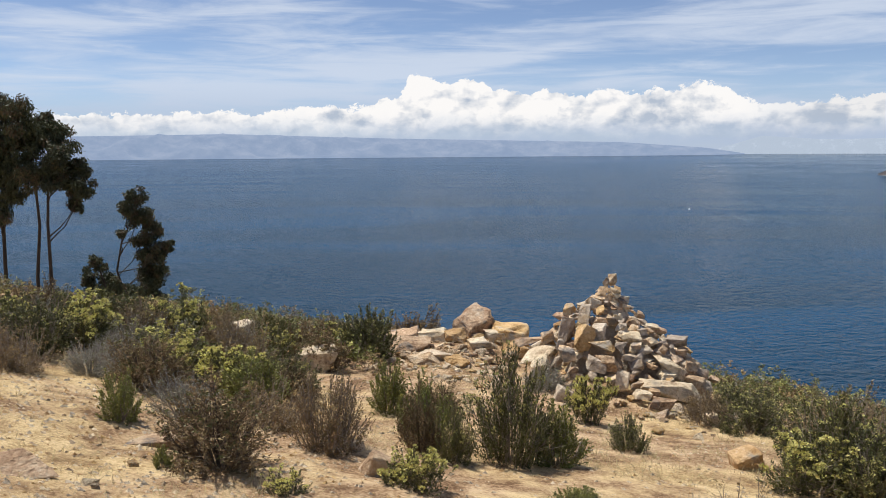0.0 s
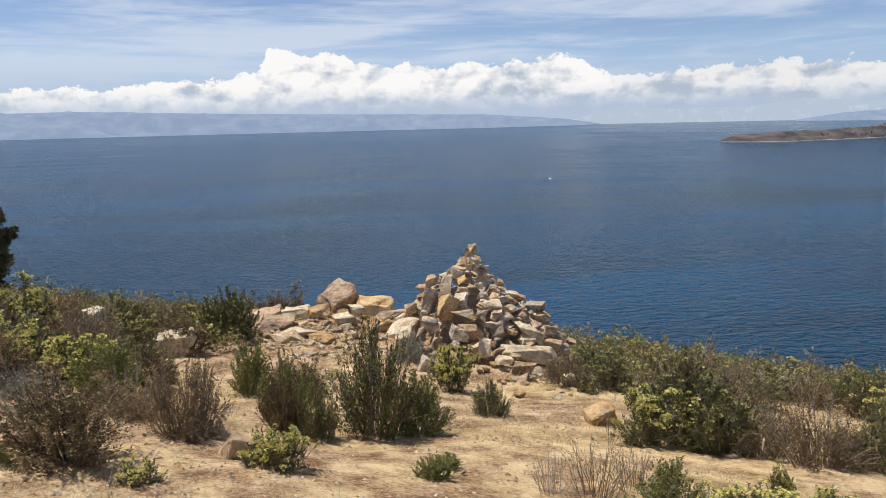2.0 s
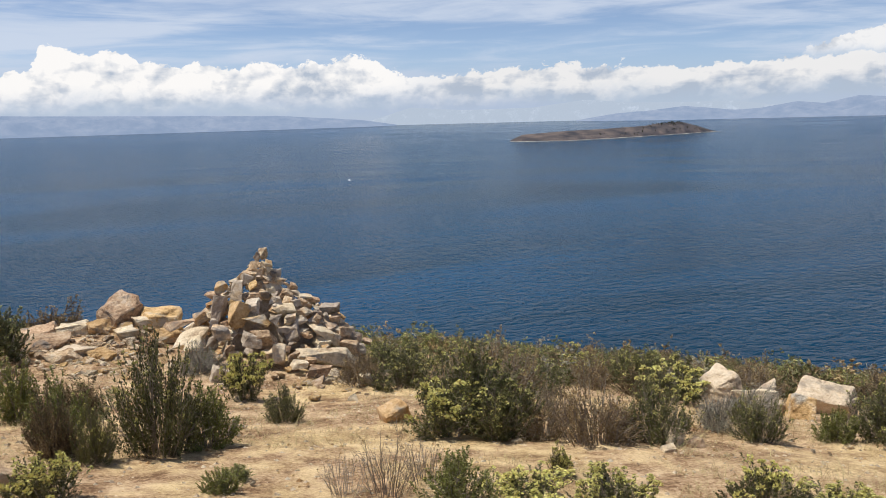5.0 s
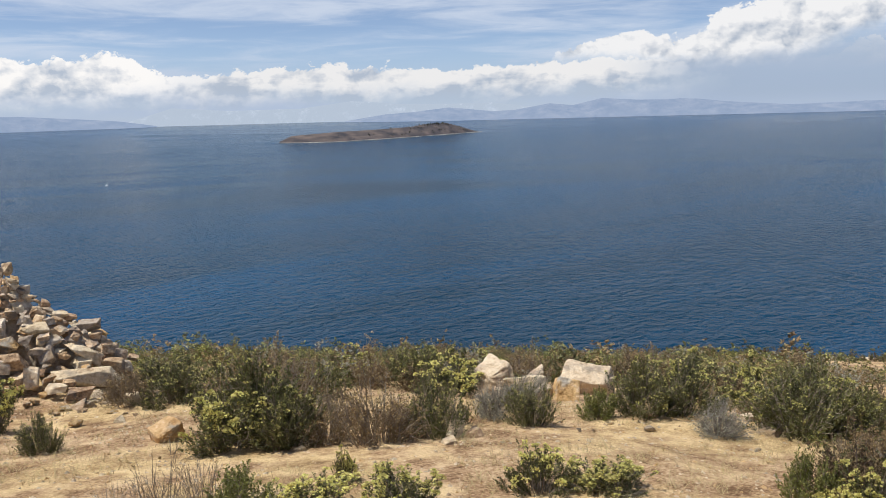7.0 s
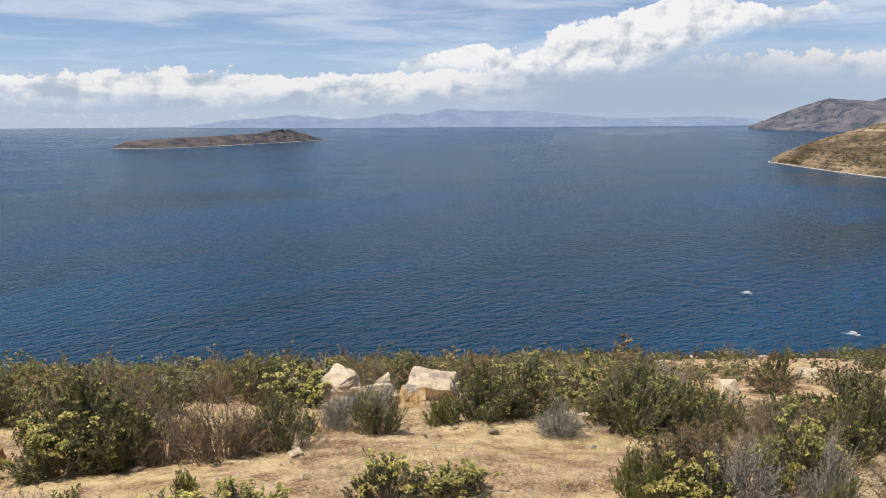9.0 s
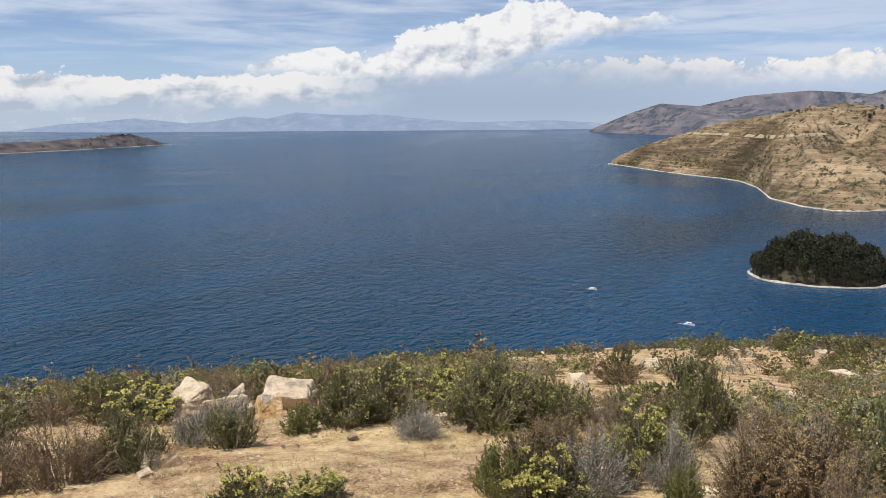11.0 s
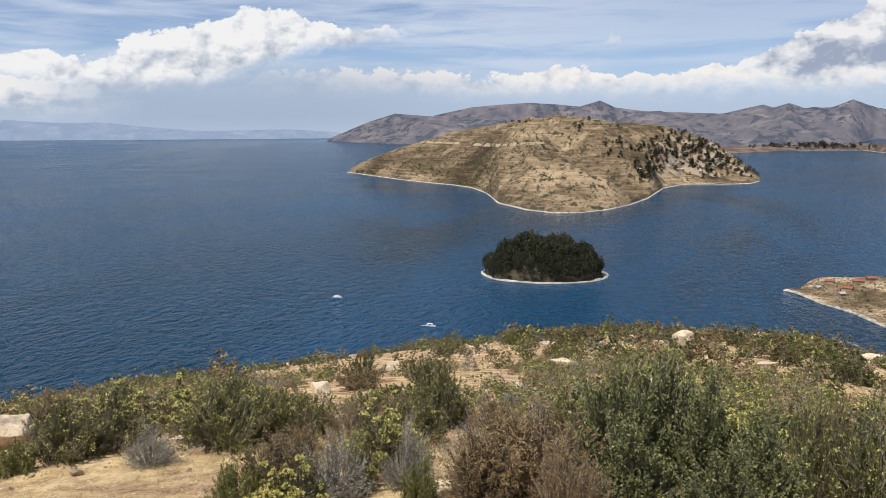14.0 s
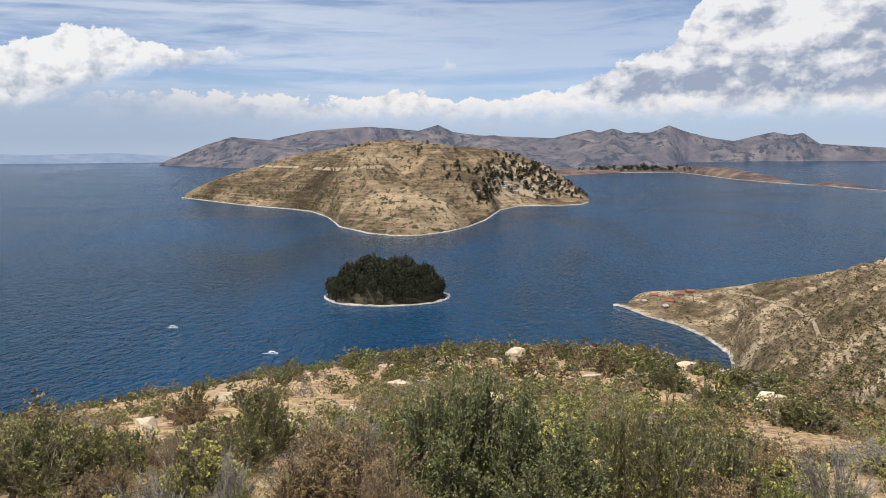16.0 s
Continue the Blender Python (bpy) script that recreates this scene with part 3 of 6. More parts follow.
def slope_sheet():
    lines = []
    for i in range(221):
        a = 97.9 + 42.1 * i / 220
        rs, rr, e = lerp_rows(SLOPE, a)
        zr = EYE + rr * math.tan(radians(e))
        low = max(lake_z(rs) + 0.5, EYE - rs * math.tan(radians(13.6 + 0.10 * max(0.0, a - 106)))) if a > 105.9 else LAKE_Z + 0.6
        line = [(*polar(a, rs - 10), low - 8.0)]
        for j in range(181):
            s = j / 180
            r = rs + (rr - rs) * s
            x, y = polar(a, r)
            z = low + (zr - low) * (0.6 * s + 0.4 * s * s) + min(1.0, s * 6) * (1.6 * noise.fractal((x * 0.02, y * 0.02, 1.0), 1.0, 2.0, 4) + 0.9 * noise.noise((x * 0.12, y * 0.12, 3.0)))
            step = 2.6
            q = z / step + 0.7 * noise.noise((x * 0.015, y * 0.015, 6.0))
            k = math.floor(q)
            z += min(1.0, max(0.0, (a - 105.0) / 3.0)) * min(1.0, s * 8) * step * (k + max(0.0, (q - k - 0.62) / 0.38) - q)
            line.append((x, y, z))
        for j in range(1, 7):
            s = j / 6
            line.append((*polar(a, rr + 110 * s), zr + (LAKE_Z - 6 - zr) * s * s * (3 - 2 * s)))
        lines.append(line)
    return grid_mesh("lower_slope", [list(c) for c in zip(*lines)], [LAND_NEAR])


lower = new("lower_slope", slope_sheet())
for p in lower.data.polygons:
    p.flip()
tagged(lower, "scrubby brown hillside running down to a cape", "hillside", kind="structure")


# ---- stones ----
def stone_bm(rng, size, corners=16, bevel=0.12, cuts=0, rugged=0.0, square=0.0, worn=1):
    """An angular broken stone, its base at z = 0."""
    bm = bmesh.new()
    lean = [rng.uniform(-0.35, 0.35) * (1 - 0.6 * square) for _ in range(4)]
    for i in range(8):
        if rng.random() < 0.2 * (1 - square):
            continue
        v = [(1 if i >> k & 1 else -1) * rng.uniform(0.35 + 0.45 * square, 0.95 + 0.05 * square) for k in range(3)]
        v[0] += lean[0] * v[2] + lean[2] * v[1]
        v[1] += lean[1] * v[2]
        bm.verts.new([c * q / 2 for c, q in zip(v, size)])
    for _ in range(int(max(5, corners // 3) * (1 - 0.7 * square))):
        v = Vector((rng.gauss(0, 1), rng.gauss(0, 1), rng.gauss(0, 1))).normalized() * rng.uniform(0.85, 1.08)
        bm.verts.new([c * q / 2 for c, q in zip(v, size)])
    bmesh.ops.convex_hull(bm, input=bm.verts)
    loose = [v for v in bm.verts if not v.link_faces]
    bmesh.ops.delete(bm, geom=loose, context="VERTS")
    bmesh.ops.dissolve_limit(bm, angle_limit=0.22, verts=bm.verts, edges=bm.edges)
    bmesh.ops.bevel(bm, geom=bm.edges[:], offset=min(size) * bevel, segments=1, affect="EDGES", clamp_overlap=True)
    if cuts:
        bmesh.ops.triangulate(bm, faces=bm.faces[:])
        bmesh.ops.subdivide_edges(bm, edges=bm.edges[:], cuts=cuts, use_grid_fill=True)
        k = rng.uniform(0, 50)
        for _ in range(worn):
            bmesh.ops.smooth_vert(bm, verts=bm.verts, factor=0.12 if worn == 1 else 0.4, use_axis_x=True, use_axis_y=True, use_axis_z=True)
        for v in bm.verts:
            n = v.co * (3.0 / max(size))
            d = noise.fractal((n.x + k, n.y, n.z), 1.0, 2.2, 5)
            ledge = abs(noise.noise((n.x * 0.8 + k, n.y * 0.8, n.z * 6.0)))
            v.co += v.co.normalized() * (d * 0.5 - ledge * 0.5) * rugged * min(size)
    low = min(v.co.z for v in bm.verts)
    bmesh.ops.translate(bm, verts=bm.verts, vec=(0, 0, -low))
    return bm


def stone_mesh(name, bm, mat):
    me = bpy.data.meshes.new(name)
    bm.to_mesh(me)
    bm.free()
    me.materials.append(mat)
    return me


def rock(x, y, size, seed, mat, label, turn=0.0, tilt=(0, 0), sink=0.12, z=None, name="rock", group="", rugged=0.13, square=0.45, worn=3):
    rng = random.Random(seed)
    ob = new(name, stone_mesh(name, stone_bm(rng, size, 20, bevel=0.05, cuts=3, rugged=rugged, square=square, worn=worn), mat))
    ob.matrix_world = pose(x, y, (hill(x, y) if z is None else z) - sink * size[2], tilt[0], tilt[1], turn)
    return tagged(ob, label, "rock", group)


# the cairn: a frame whose x runs across the view from the path and y away from it
CAIRN_BASE = EYE - 2.85
cairn = new("cairn")
cairn.matrix_world = Matrix.Translation((1.92, 9.68, CAIRN_BASE)) @ pose(0, 0, 0, 0, 0, -11)
tagged(cairn, "tall pile of broken tan and grey stones on a hilltop", "cairn")
KINDS = [STONE, STONE, STONE_GOLD, STONE_PALE, STONE_GREY]


def cairn_stone(x, y, z, size, seed, mat, turn=0.0, tilt=(0, 0), bevel=0.035):
    rng = random.Random(seed)
    ob = new("stone", stone_mesh("stone", stone_bm(rng, size, 15, bevel=bevel, cuts=1, rugged=0.17, square=0.10), mat))
    ob.parent = cairn
    ob.matrix_basis = pose(x, y, z - size[2] / 2, tilt[0], tilt[1], 0) @ pose(0, 0, 0, 0, 0, turn)
    return ob


# stones of the face, from the top down: across, away, up from the base, width, height, lean
CROWN = [(0.02, 0.00, 1.36, 0.12, 0.15, 14, STONE_PALE), (-0.06, -0.03, 1.33, 0.08, 0.13, 28, STONE_GREY), (0.07, -0.06, 1.22, 0.15, 0.18, 8, STONE_GREY), (-0.09, -0.08, 1.23, 0.16, 0.11, -10, STONE), (-0.15, -0.12, 1.15, 0.22, 0.10, 6, STONE), (-0.02, -0.14, 1.12, 0.10, 0.15, 0, STONE), (-0.19, -0.16, 1.11, 0.15, 0.12, 18, STONE_GREY), (-0.10, -0.18, 1.02, 0.19, 0.10, 2, STONE), (0.15, 0.00, 1.11, 0.12, 0.11, 10, STONE_GREY), (0.07, -0.10, 1.04, 0.17, 0.10, -4, STONE), (0.20, -0.02, 1.03, 0.13, 0.08, 15, STONE_GREY)]
SLABS = [(-0.43, -0.18, 1.04, 0.19, 0.17, -22, STONE_GOLD), (-0.28, -0.32, 1.00, 0.19, 0.36, 4, STONE_GREY), (-0.52, -0.20, 0.95, 0.19, 0.09, -14, STONE), (-0.53, -0.42, 0.82, 0.22, 0.33, 20, STONE_GREY), (-0.32, -0.60, 0.78, 0.24, 0.36, 16, STONE_GOLD), (-0.10, -0.44, 0.82, 0.29, 0.24, -12, STONE_GREY), (0.02, -0.28, 0.93, 0.17, 0.14, 8, STONE), (0.10, -0.22, 0.96, 0.15, 0.10, 0, STONE_PALE), (0.24, -0.24, 0.92, 0.18, 0.17, 24, STONE), (0.14, -0.34, 0.87, 0.16, 0.09, -3, STONE_GREY)]
EDGE = [(0.20, -0.42, 0.80, 0.31, 0.14, 6, STONE_PALE), (0.34, -0.05, 0.96, 0.11, 0.09, 20, STONE), (0.38, -0.10, 0.89, 0.17, 0.08, 8, STONE_PALE), (0.47, -0.12, 0.84, 0.20, 0.11, 8, STONE_PALE), (0.47, -0.25, 0.77, 0.21, 0.10, 4, STONE), (0.39, -0.36, 0.72, 0.25, 0.12, 12, STONE), (-0.06, -0.62, 0.70, 0.29, 0.16, -8, STONE_GOLD), (0.14, -0.60, 0.70, 0.19, 0.13, -5, STONE_GREY), (0.33, -0.62, 0.58, 0.21, 0.31, -14, STONE_GREY), (0.30, -0.50, 0.69, 0.14, 0.09, 0, STONE)]
RIGHT = [(0.68, -0.55, 0.55, 0.51, 0.18, 38, STONE_PALE), (0.76, -0.20, 0.69, 0.25, 0.17, 3, STONE_GREY), (0.61, -0.30, 0.68, 0.18, 0.12, -8, STONE), (0.81, -0.25, 0.57, 0.15, 0.18, 0, STONE), (0.60, -0.85, 0.39, 0.74, 0.20, 13, STONE_PALE), (0.88, -0.40, 0.46, 0.17, 0.14, 20, STONE), (0.99, -0.35, 0.39, 0.22, 0.12, 20, STONE), (0.93, -0.55, 0.33, 0.27, 0.14, 14, STONE), (1.07, -0.45, 0.28, 0.13, 0.13, 8, STONE_GREY), (1.14, -0.30, 0.30, 0.13, 0.10, 20, STONE)]
FOOT = [(0.14, -0.95, 0.44, 0.18, 0.34, 5, STONE_PALE), (0.31, -0.95, 0.39, 0.17, 0.11, 0, STONE), (0.36, -1.05, 0.31, 0.19, 0.10, -5, STONE_PALE), (0.49, -1.00, 0.32, 0.16, 0.11, 0, STONE), (0.54, -1.15, 0.24, 0.31, 0.17, 5, STONE), (0.70, -1.10, 0.19, 0.23, 0.21, -8, STONE_PALE), (0.53, -1.35, 0.15, 0.24, 0.17, -20, STONE), (0.70, -1.30, 0.10, 0.16, 0.07, 0, STONE), (0.01, -0.85, 0.57, 0.35, 0.21, 0, STONE), (-0.15, -0.85, 0.56, 0.29, 0.17, 8, STONE_GREY)]
WEST = [(-0.74, -0.50, 0.62, 0.32, 0.23, -16, STONE_PALE), (-0.91, -0.30, 0.66, 0.32, 0.10, -4, STONE), (-0.66, -0.30, 0.74, 0.18, 0.18, -32, STONE), (-0.47, -0.70, 0.62, 0.26, 0.17, 6, STONE), (-0.72, -0.60, 0.52, 0.27, 0.15, -6, STONE_PALE), (-0.57, -0.45, 0.68, 0.16, 0.15, 12, STONE_GREY)]
for k, (x, y, z, a, c, lean, m) in enumerate(CROWN + SLABS + EDGE + RIGHT + FOOT + WEST):
    slab = m is STONE_PALE and a > 0.2
    thick = min(0.26, 0.16 if slab else max(min(a, c) * 1.1, 0.55 * max(a, c)))
    tilt = -56 if slab else -24 if c > 1.2 * a else 14
    big = 1.18 if slab else 1.1 if z > 1.0 else 1.0
    cairn_stone(x, y + (0.0 if slab else 0.25 * thick), z, (a * big, thick, c * big * (1.25 if slab else 1.0)), 100 + k, m, random.Random(k).uniform(-12, 12), (tilt, lean))
# the body of the pile, stone on stone: height, reach to either side and to the front
BODY = [(0.0, 0.80, 1.10, 1.02), (0.30, 0.82, 1.02, 0.84), (0.55, 0.78, 0.86, 0.62), (0.72, 0.62, 0.66, 0.48), (0.88, 0.46, 0.40, 0.34), (1.0, 0.34, 0.22, 0.24), (1.12, 0.18, 0.12, 0.14), (1.25, 0.08, 0.06, 0.06)]
rng = random.Random(11)
for level in range(15):
    z = 0.04 + 1.15 * level / 14
    left, right, depth = lerp_rows(BODY, z)
    depth *= 0.88
    count = max(5, int(21 * right + 6))
    for k in range(count):
        a = math.tau * (k + rng.uniform(-0.3, 0.3)) / count + level
        x = math.cos(a) * (right if math.cos(a) > 0 else left)
        y = math.sin(a) * depth
        if z < 0.32 and y < -0.2 and x > -0.1 and rng.random() < 0.75:
            continue
        s = rng.uniform(0.10, 0.21) * (1.1 - 0.4 * z)
        cairn_stone(x, y, z + rng.uniform(-0.04, 0.04), (s * rng.uniform(0.9, 1.6), s * rng.uniform(0.8, 1.2), s * rng.uniform(0.4, 0.8)), 1000 + level * 40 + k, rng.choice(KINDS), rng.uniform(0, 360), (rng.gauss(0, 10) - 24 * math.sin(a), rng.gauss(0, 10) + 24 * math.cos(a)))
for k in range(60):
    z, a = 1.1 * rng.random() ** 1.3, rng.uniform(-math.pi, math.pi)
    left, right, depth = lerp_rows(BODY, z)
    s = rng.uniform(0.06, 0.13)
    x, y = math.cos(a) * (right if math.cos(a) > 0 else left), math.sin(a) * (depth + 0.06)
    cairn_stone(x, y, z + 0.02, (s * rng.uniform(0.9, 1.6), s, s * rng.uniform(0.45, 0.9)), 2000 + k, rng.choice(KINDS), rng.uniform(0, 360), (rng.gauss(0, 14) - 20 * math.sin(a), rng.gauss(0, 14) + 20 * math.cos(a)))
core = bmesh.new()
bmesh.ops.create_cone(core, cap_ends=True, segments=14, radius1=0.70, radius2=0.04, depth=1.22)
for v in core.verts:
    v.co = Vector((v.co.x * (1.25 if v.co.x > 0 else 0.95) + 0.02, v.co.y * 1.0, v.co.z + 0.58)) + Vector((noise.noise(v.co * 3), noise.noise(v.co * 3 + Vector((5, 0, 0))), 0)) * 0.05
part("rubble_core", core, STONE_GREY, cairn)

# ---- shrubs ----


def tube(verts, faces, slots, pts, r0, r1, slot=0, sides=3):
    base = len(verts)
    n = len(pts)
    for i, p in enumerate(pts):
        q = pts[min(i + 1, n - 1)] - pts[max(i - 1, 0)]
        q = q.normalized() if q.length > 1e-9 else Vector((0, 0, 1))
        u = q.orthogonal().normalized()
        v = q.cross(u)
        r = r0 + (r1 - r0) * i / (n - 1)
        for k in range(sides):
            a = math.tau * k / sides
            verts.append(p + (u * math.cos(a) + v * math.sin(a)) * r)
    for i in range(n - 1):
        for k in range(sides):
            l = (k + 1) % sides
            faces.append((base + i * sides + k, base + i * sides + l, base + (i + 1) * sides + l, base + (i + 1) * sides + k))
            slots.append(slot)


def leaf(verts, faces, slots, p, way, length, width, rng, slot=0):
    side = Vector((rng.gauss(0, 1), rng.gauss(0, 1), rng.gauss(0, 1))).cross(way)
    side = side.normalized() * width / 2 if side.length > 1e-6 else Vector((width / 2, 0, 0))
    base = len(verts)
    verts.extend((p, p + way * length * 0.55 + side, p + way * length, p + way * length * 0.55 - side))
    faces.append((base, base + 1, base + 2, base + 3))
    slots.append(slot)


def blade(verts, faces, slots, p, way, length, width, rng, slot=0):
    """A leaf of three corners, for shrubs far off."""
    side = Vector((rng.gauss(0, 1), rng.gauss(0, 1), rng.gauss(0, 1))).cross(way)
    side = side.normalized() * width / 2 if side.length > 1e-6 else Vector((width / 2, 0, 0))
    base = len(verts)
    verts.extend((p + side, p + way * length, p - side))
    faces.append((base, base + 1, base + 2))
    slots.append(slot)


def shrub_meshes(seed, stems, leaves, leaf_len, spread, mats, flowers=0.0, low=1.35, brush=0.10, thick=0.7, upright=1.0):
    """A shrub one metre high and one metre wide: twigs, leaves in brushes at the twig ends, and flower heads."""
    rng = random.Random(seed)
    wv, wf, ws, lv, lf, ls, fv, ff, fs = [], [], [], [], [], [], [], [], []
    lobes = [(rng.uniform(0, math.tau), rng.uniform(0.1, 1.2), rng.uniform(-0.32, 0.24)) for _ in range(10)]
    tips = []

    def dome(a, p):
        """A point of the uneven outline."""
        k = 1.0 + sum(h * math.exp(-(math.remainder(a - b, math.tau) ** 2 + (p - q) ** 2) / 0.35) for b, q, h in lobes)
        return Vector((math.cos(a) * math.sin(p) * 0.5, math.sin(a) * math.sin(p) * 0.5, 0.12 + 0.80 * math.cos(p))) * k

    for _ in range(stems):
        a, p = rng.uniform(0, math.tau), math.acos(1 - rng.random() * (1 - math.cos(low)))
        head = dome(a, p) * rng.uniform(0.60, 1.06)
        foot = Vector((head.x, head.y, 0)) * (rng.uniform(0.05, 0.25) + 0.28 * upright) * min(1.3, spread) + Vector((rng.gauss(0, 0.02), rng.gauss(0, 0.02), 0))
        mid = foot.lerp(head, 0.5) + Vector((0, 0, 0.04 * head.z)) + Vector((rng.gauss(0, 0.025), rng.gauss(0, 0.025), 0))
        tube(wv, wf, ws, [foot - Vector((0, 0, 0.05)), mid, mid.lerp(head, 0.55), head], 0.010 * thick, 0.003 * thick)
        tips.append((head, (head - mid).normalized()))
        tips.append((foot.lerp(head, rng.uniform(0.55, 0.85)) + Vector((rng.gauss(0, 0.03), rng.gauss(0, 0.03), 0)), (head - foot).normalized()))
        for _ in range(rng.randint(3, 5)):
            root = mid.lerp(head, rng.uniform(-0.3, 0.6))
            q = head + Vector((rng.gauss(0, 0.07), rng.gauss(0, 0.07), rng.gauss(-0.05, 0.09)))
            if q.z < 0.10:
                continue
            tube(wv, wf, ws, [root, q], 0.005 * thick, 0.002 * thick)
            tips.append((q, (q - root + Vector((0, 0, 0.04))).normalized()))
    per = max(2, leaves // len(tips))
    shape = leaf if mats[1] in (LEAF_OLIVE, LEAF_GREEN) else blade
    for tip, way in tips:
        way = (way + Vector((0, 0, 0.25 + 0.4 * upright))).normalized()
        blossom = flowers and tip.z > 0.34 and rng.random() < flowers * (0.55 + 0.9 * noise.noise(tip * 3.0 + Vector((seed, 0, 0))))
        for k in range(per):
            u = (k + rng.random()) / per
            at = tip - way * brush * u * 2.0 + Vector((rng.gauss(0, 0.007), rng.gauss(0, 0.007), rng.gauss(0, 0.007)))
            out = Vector((rng.gauss(0, 1), rng.gauss(0, 1), rng.gauss(0, 1))).normalized()
            d = (way * (0.8 + 0.3 * upright - 0.45 * u) + out * (0.85 - 0.35 * upright + 0.35 * u)).normalized()
            shape(lv, lf, ls, at, d, leaf_len * 1.15 * rng.uniform(0.7, 1.25), leaf_len * rng.uniform(0.48, 0.75), rng)
        if blossom:
            # a tight rounded head of short bracts
            head_r = (0.036 if mats[2] is FLOWER else 0.020) * rng.uniform(0.7, 1.25)
            for _ in range(24 if mats[2] is FLOWER else 12):
                out = Vector((rng.gauss(0, 1), rng.gauss(0, 1), rng.gauss(0.45, 0.8))).normalized()
                leaf(fv, ff, fs, tip + out * head_r * rng.uniform(0.35, 0.8), (out + way * 0.5).normalized(), head_r * rng.uniform(0.7, 1.1), head_r * 0.75, rng)
    out = [mesh_of("branchwork", wv, wf, [mats[0]]), mesh_of("foliage", lv, lf, [mats[1]])]
    if fv:
        out.append(mesh_of("bloom", fv, ff, [mats[2]]))
    return out


SPECIES = {
    "d": ("dark green resinous shrub with upright twigs", (76, 11500, 0.026, 0.9, (TWIG, LEAF_DARK, LEAF_TIP), 0.70, 1.40, 0.11)),
    "g": ("fresh green leafy shrub on dry ground", (46, 6000, 0.036, 0.9, (TWIG, LEAF_GREEN, LEAF_TIP), 0.5, 1.36, 0.11)),
    "y": ("green shrub covered in pale yellow flower heads", (54, 5200, 0.032, 0.9, (TWIG, LEAF_DARK, FLOWER), 1.1, 1.40, 0.08)),
    "b": ("half-dry brown twiggy shrub", (90, 7600, 0.023, 1.2, (TWIG, LEAF_BROWN, LEAF_RUST), 0.50, 1.40, 0.13)),
    "s": ("silvery grey twiggy shrub", (90, 5200, 0.023, 1.2, (TWIG_GREY, LEAF_SILVER, LEAF_GREEN), 0.14, 1.38, 0.13)),
    "o": ("tall olive green bush with dense narrow leaves", (90, 16000, 0.031, 0.9, (TWIG, LEAF_OLIVE, LEAF_TIP), 0.18, 1.46, 0.12)),
    "r": ("rust brown dry bush with dead heads", (120, 11000, 0.024, 1.2, (TWIG_DARK, LEAF_BROWN, LEAF_RUST), 1.3, 1.46, 0.10)),
    "m": ("mixed brown and green scrub bush", (76, 9000, 0.028, 1.0, (TWIG_DARK, LEAF_BROWN, LEAF_DARK), 1.0, 1.40, 0.11)),
    "t": ("clump of bare reddish brown dead twigs", (34, 500, 0.020, 1.2, (TWIG, LEAF_RUST, LEAF_RUST), 0.15, 1.20, 0.12)),
}
STOCK = {}


def shrub(x, y, height, width, species, rng, group="shrubs on the hilltop", light=False):
    """Sets a shrub on the ground: built at its first use, then copied."""
    label, (stems, leaves, length, spread, mats, flowers, bare, top) = SPECIES[species]
    key = (species, light, rng.randint(0, 3))
    m = pose(x, y, hill(x, y) - 0.015, rng.uniform(-5, 5), rng.uniform(-5, 5), rng.uniform(0, 360))
    scale = Matrix.Diagonal((width, width, height, 1))
    if key not in STOCK:
        if light:
            stems, leaves, length = stems // 2, leaves // 3, length * 1.7
        root = new("shrub")
        tagged(root, label, "shrub", group)
        seed = ord(species) * 10 + key[2] + (500 if light else 0)
        for name, me in zip(("branchwork", "foliage", "bloom"), shrub_meshes(seed, stems, leaves, length, spread, mats, flowers, bare, top, 0.45 if species == "t" else 0.7, 0.1 if species in "orms" else 0.8)):
            tagged(part(name, me, None, root), kind="stuff")
        root.matrix_basis = m @ scale
        STOCK[key] = root
        return root
    src = STOCK[key]
    ob = copy_thing(src, m)
    ob.matrix_basis = m @ scale
    return ob


def stand(text, seed, grow=1.25):
    rng = random.Random(seed)
    for word in text.split():
        x, y, h, wd, kind = word.split(",")
        shrub(float(x), float(y), float(h) * 1.06, float(wd) * grow, kind, rng, light=math.hypot(float(x), float(y)) > 9.5)


stand("0.50,5.84,0.84,0.50,d 0.81,5.89,0.47,0.38,g 1.49,6.61,0.31,0.29,d 1.36,7.75,0.50,0.40,y -0.17,5.85,0.53,0.29,m 0.07,5.70,0.46,0.23,d -0.04,7.30,0.39,0.39,m -0.13,6.07,0.56,0.39,g -0.77,5.50,0.59,0.51,b -1.28,4.66,0.59,0.62,m -0.48,7.25,0.48,0.36,g -2.15,5.48,0.35,0.29,g -1.54,4.47,0.17,0.13,g -1.51,7.68,0.46,0.60,d -2.10,8.16,0.64,0.70,b -2.39,6.74,0.54,0.59,m -0.92,9.88,0.68,0.68,d", 1)
stand("-3.59,7.25,0.61,0.66,d -3.47,8.01,0.60,0.66,y -3.24,8.87,0.58,0.64,b -2.89,9.32,0.60,0.67,y 1.11,9.00,0.39,0.52,s 3.22,8.84,0.46,0.65,d 2.90,6.03,0.76,0.72,d 3.46,6.58,0.63,0.58,b -0.85,4.26,0.19,0.22,y -0.17,4.76,0.34,0.34,y 0.86,5.01,0.11,0.18,g -2.95,6.88,0.31,0.41,s -1.26,5.96,0.39,0.47,b -1.85,5.88,0.39,0.43,s -3.35,6.39,0.40,0.45,b -4.42,9.51,0.43,0.71,b -4.03,10.31,0.45,0.75,d", 2)
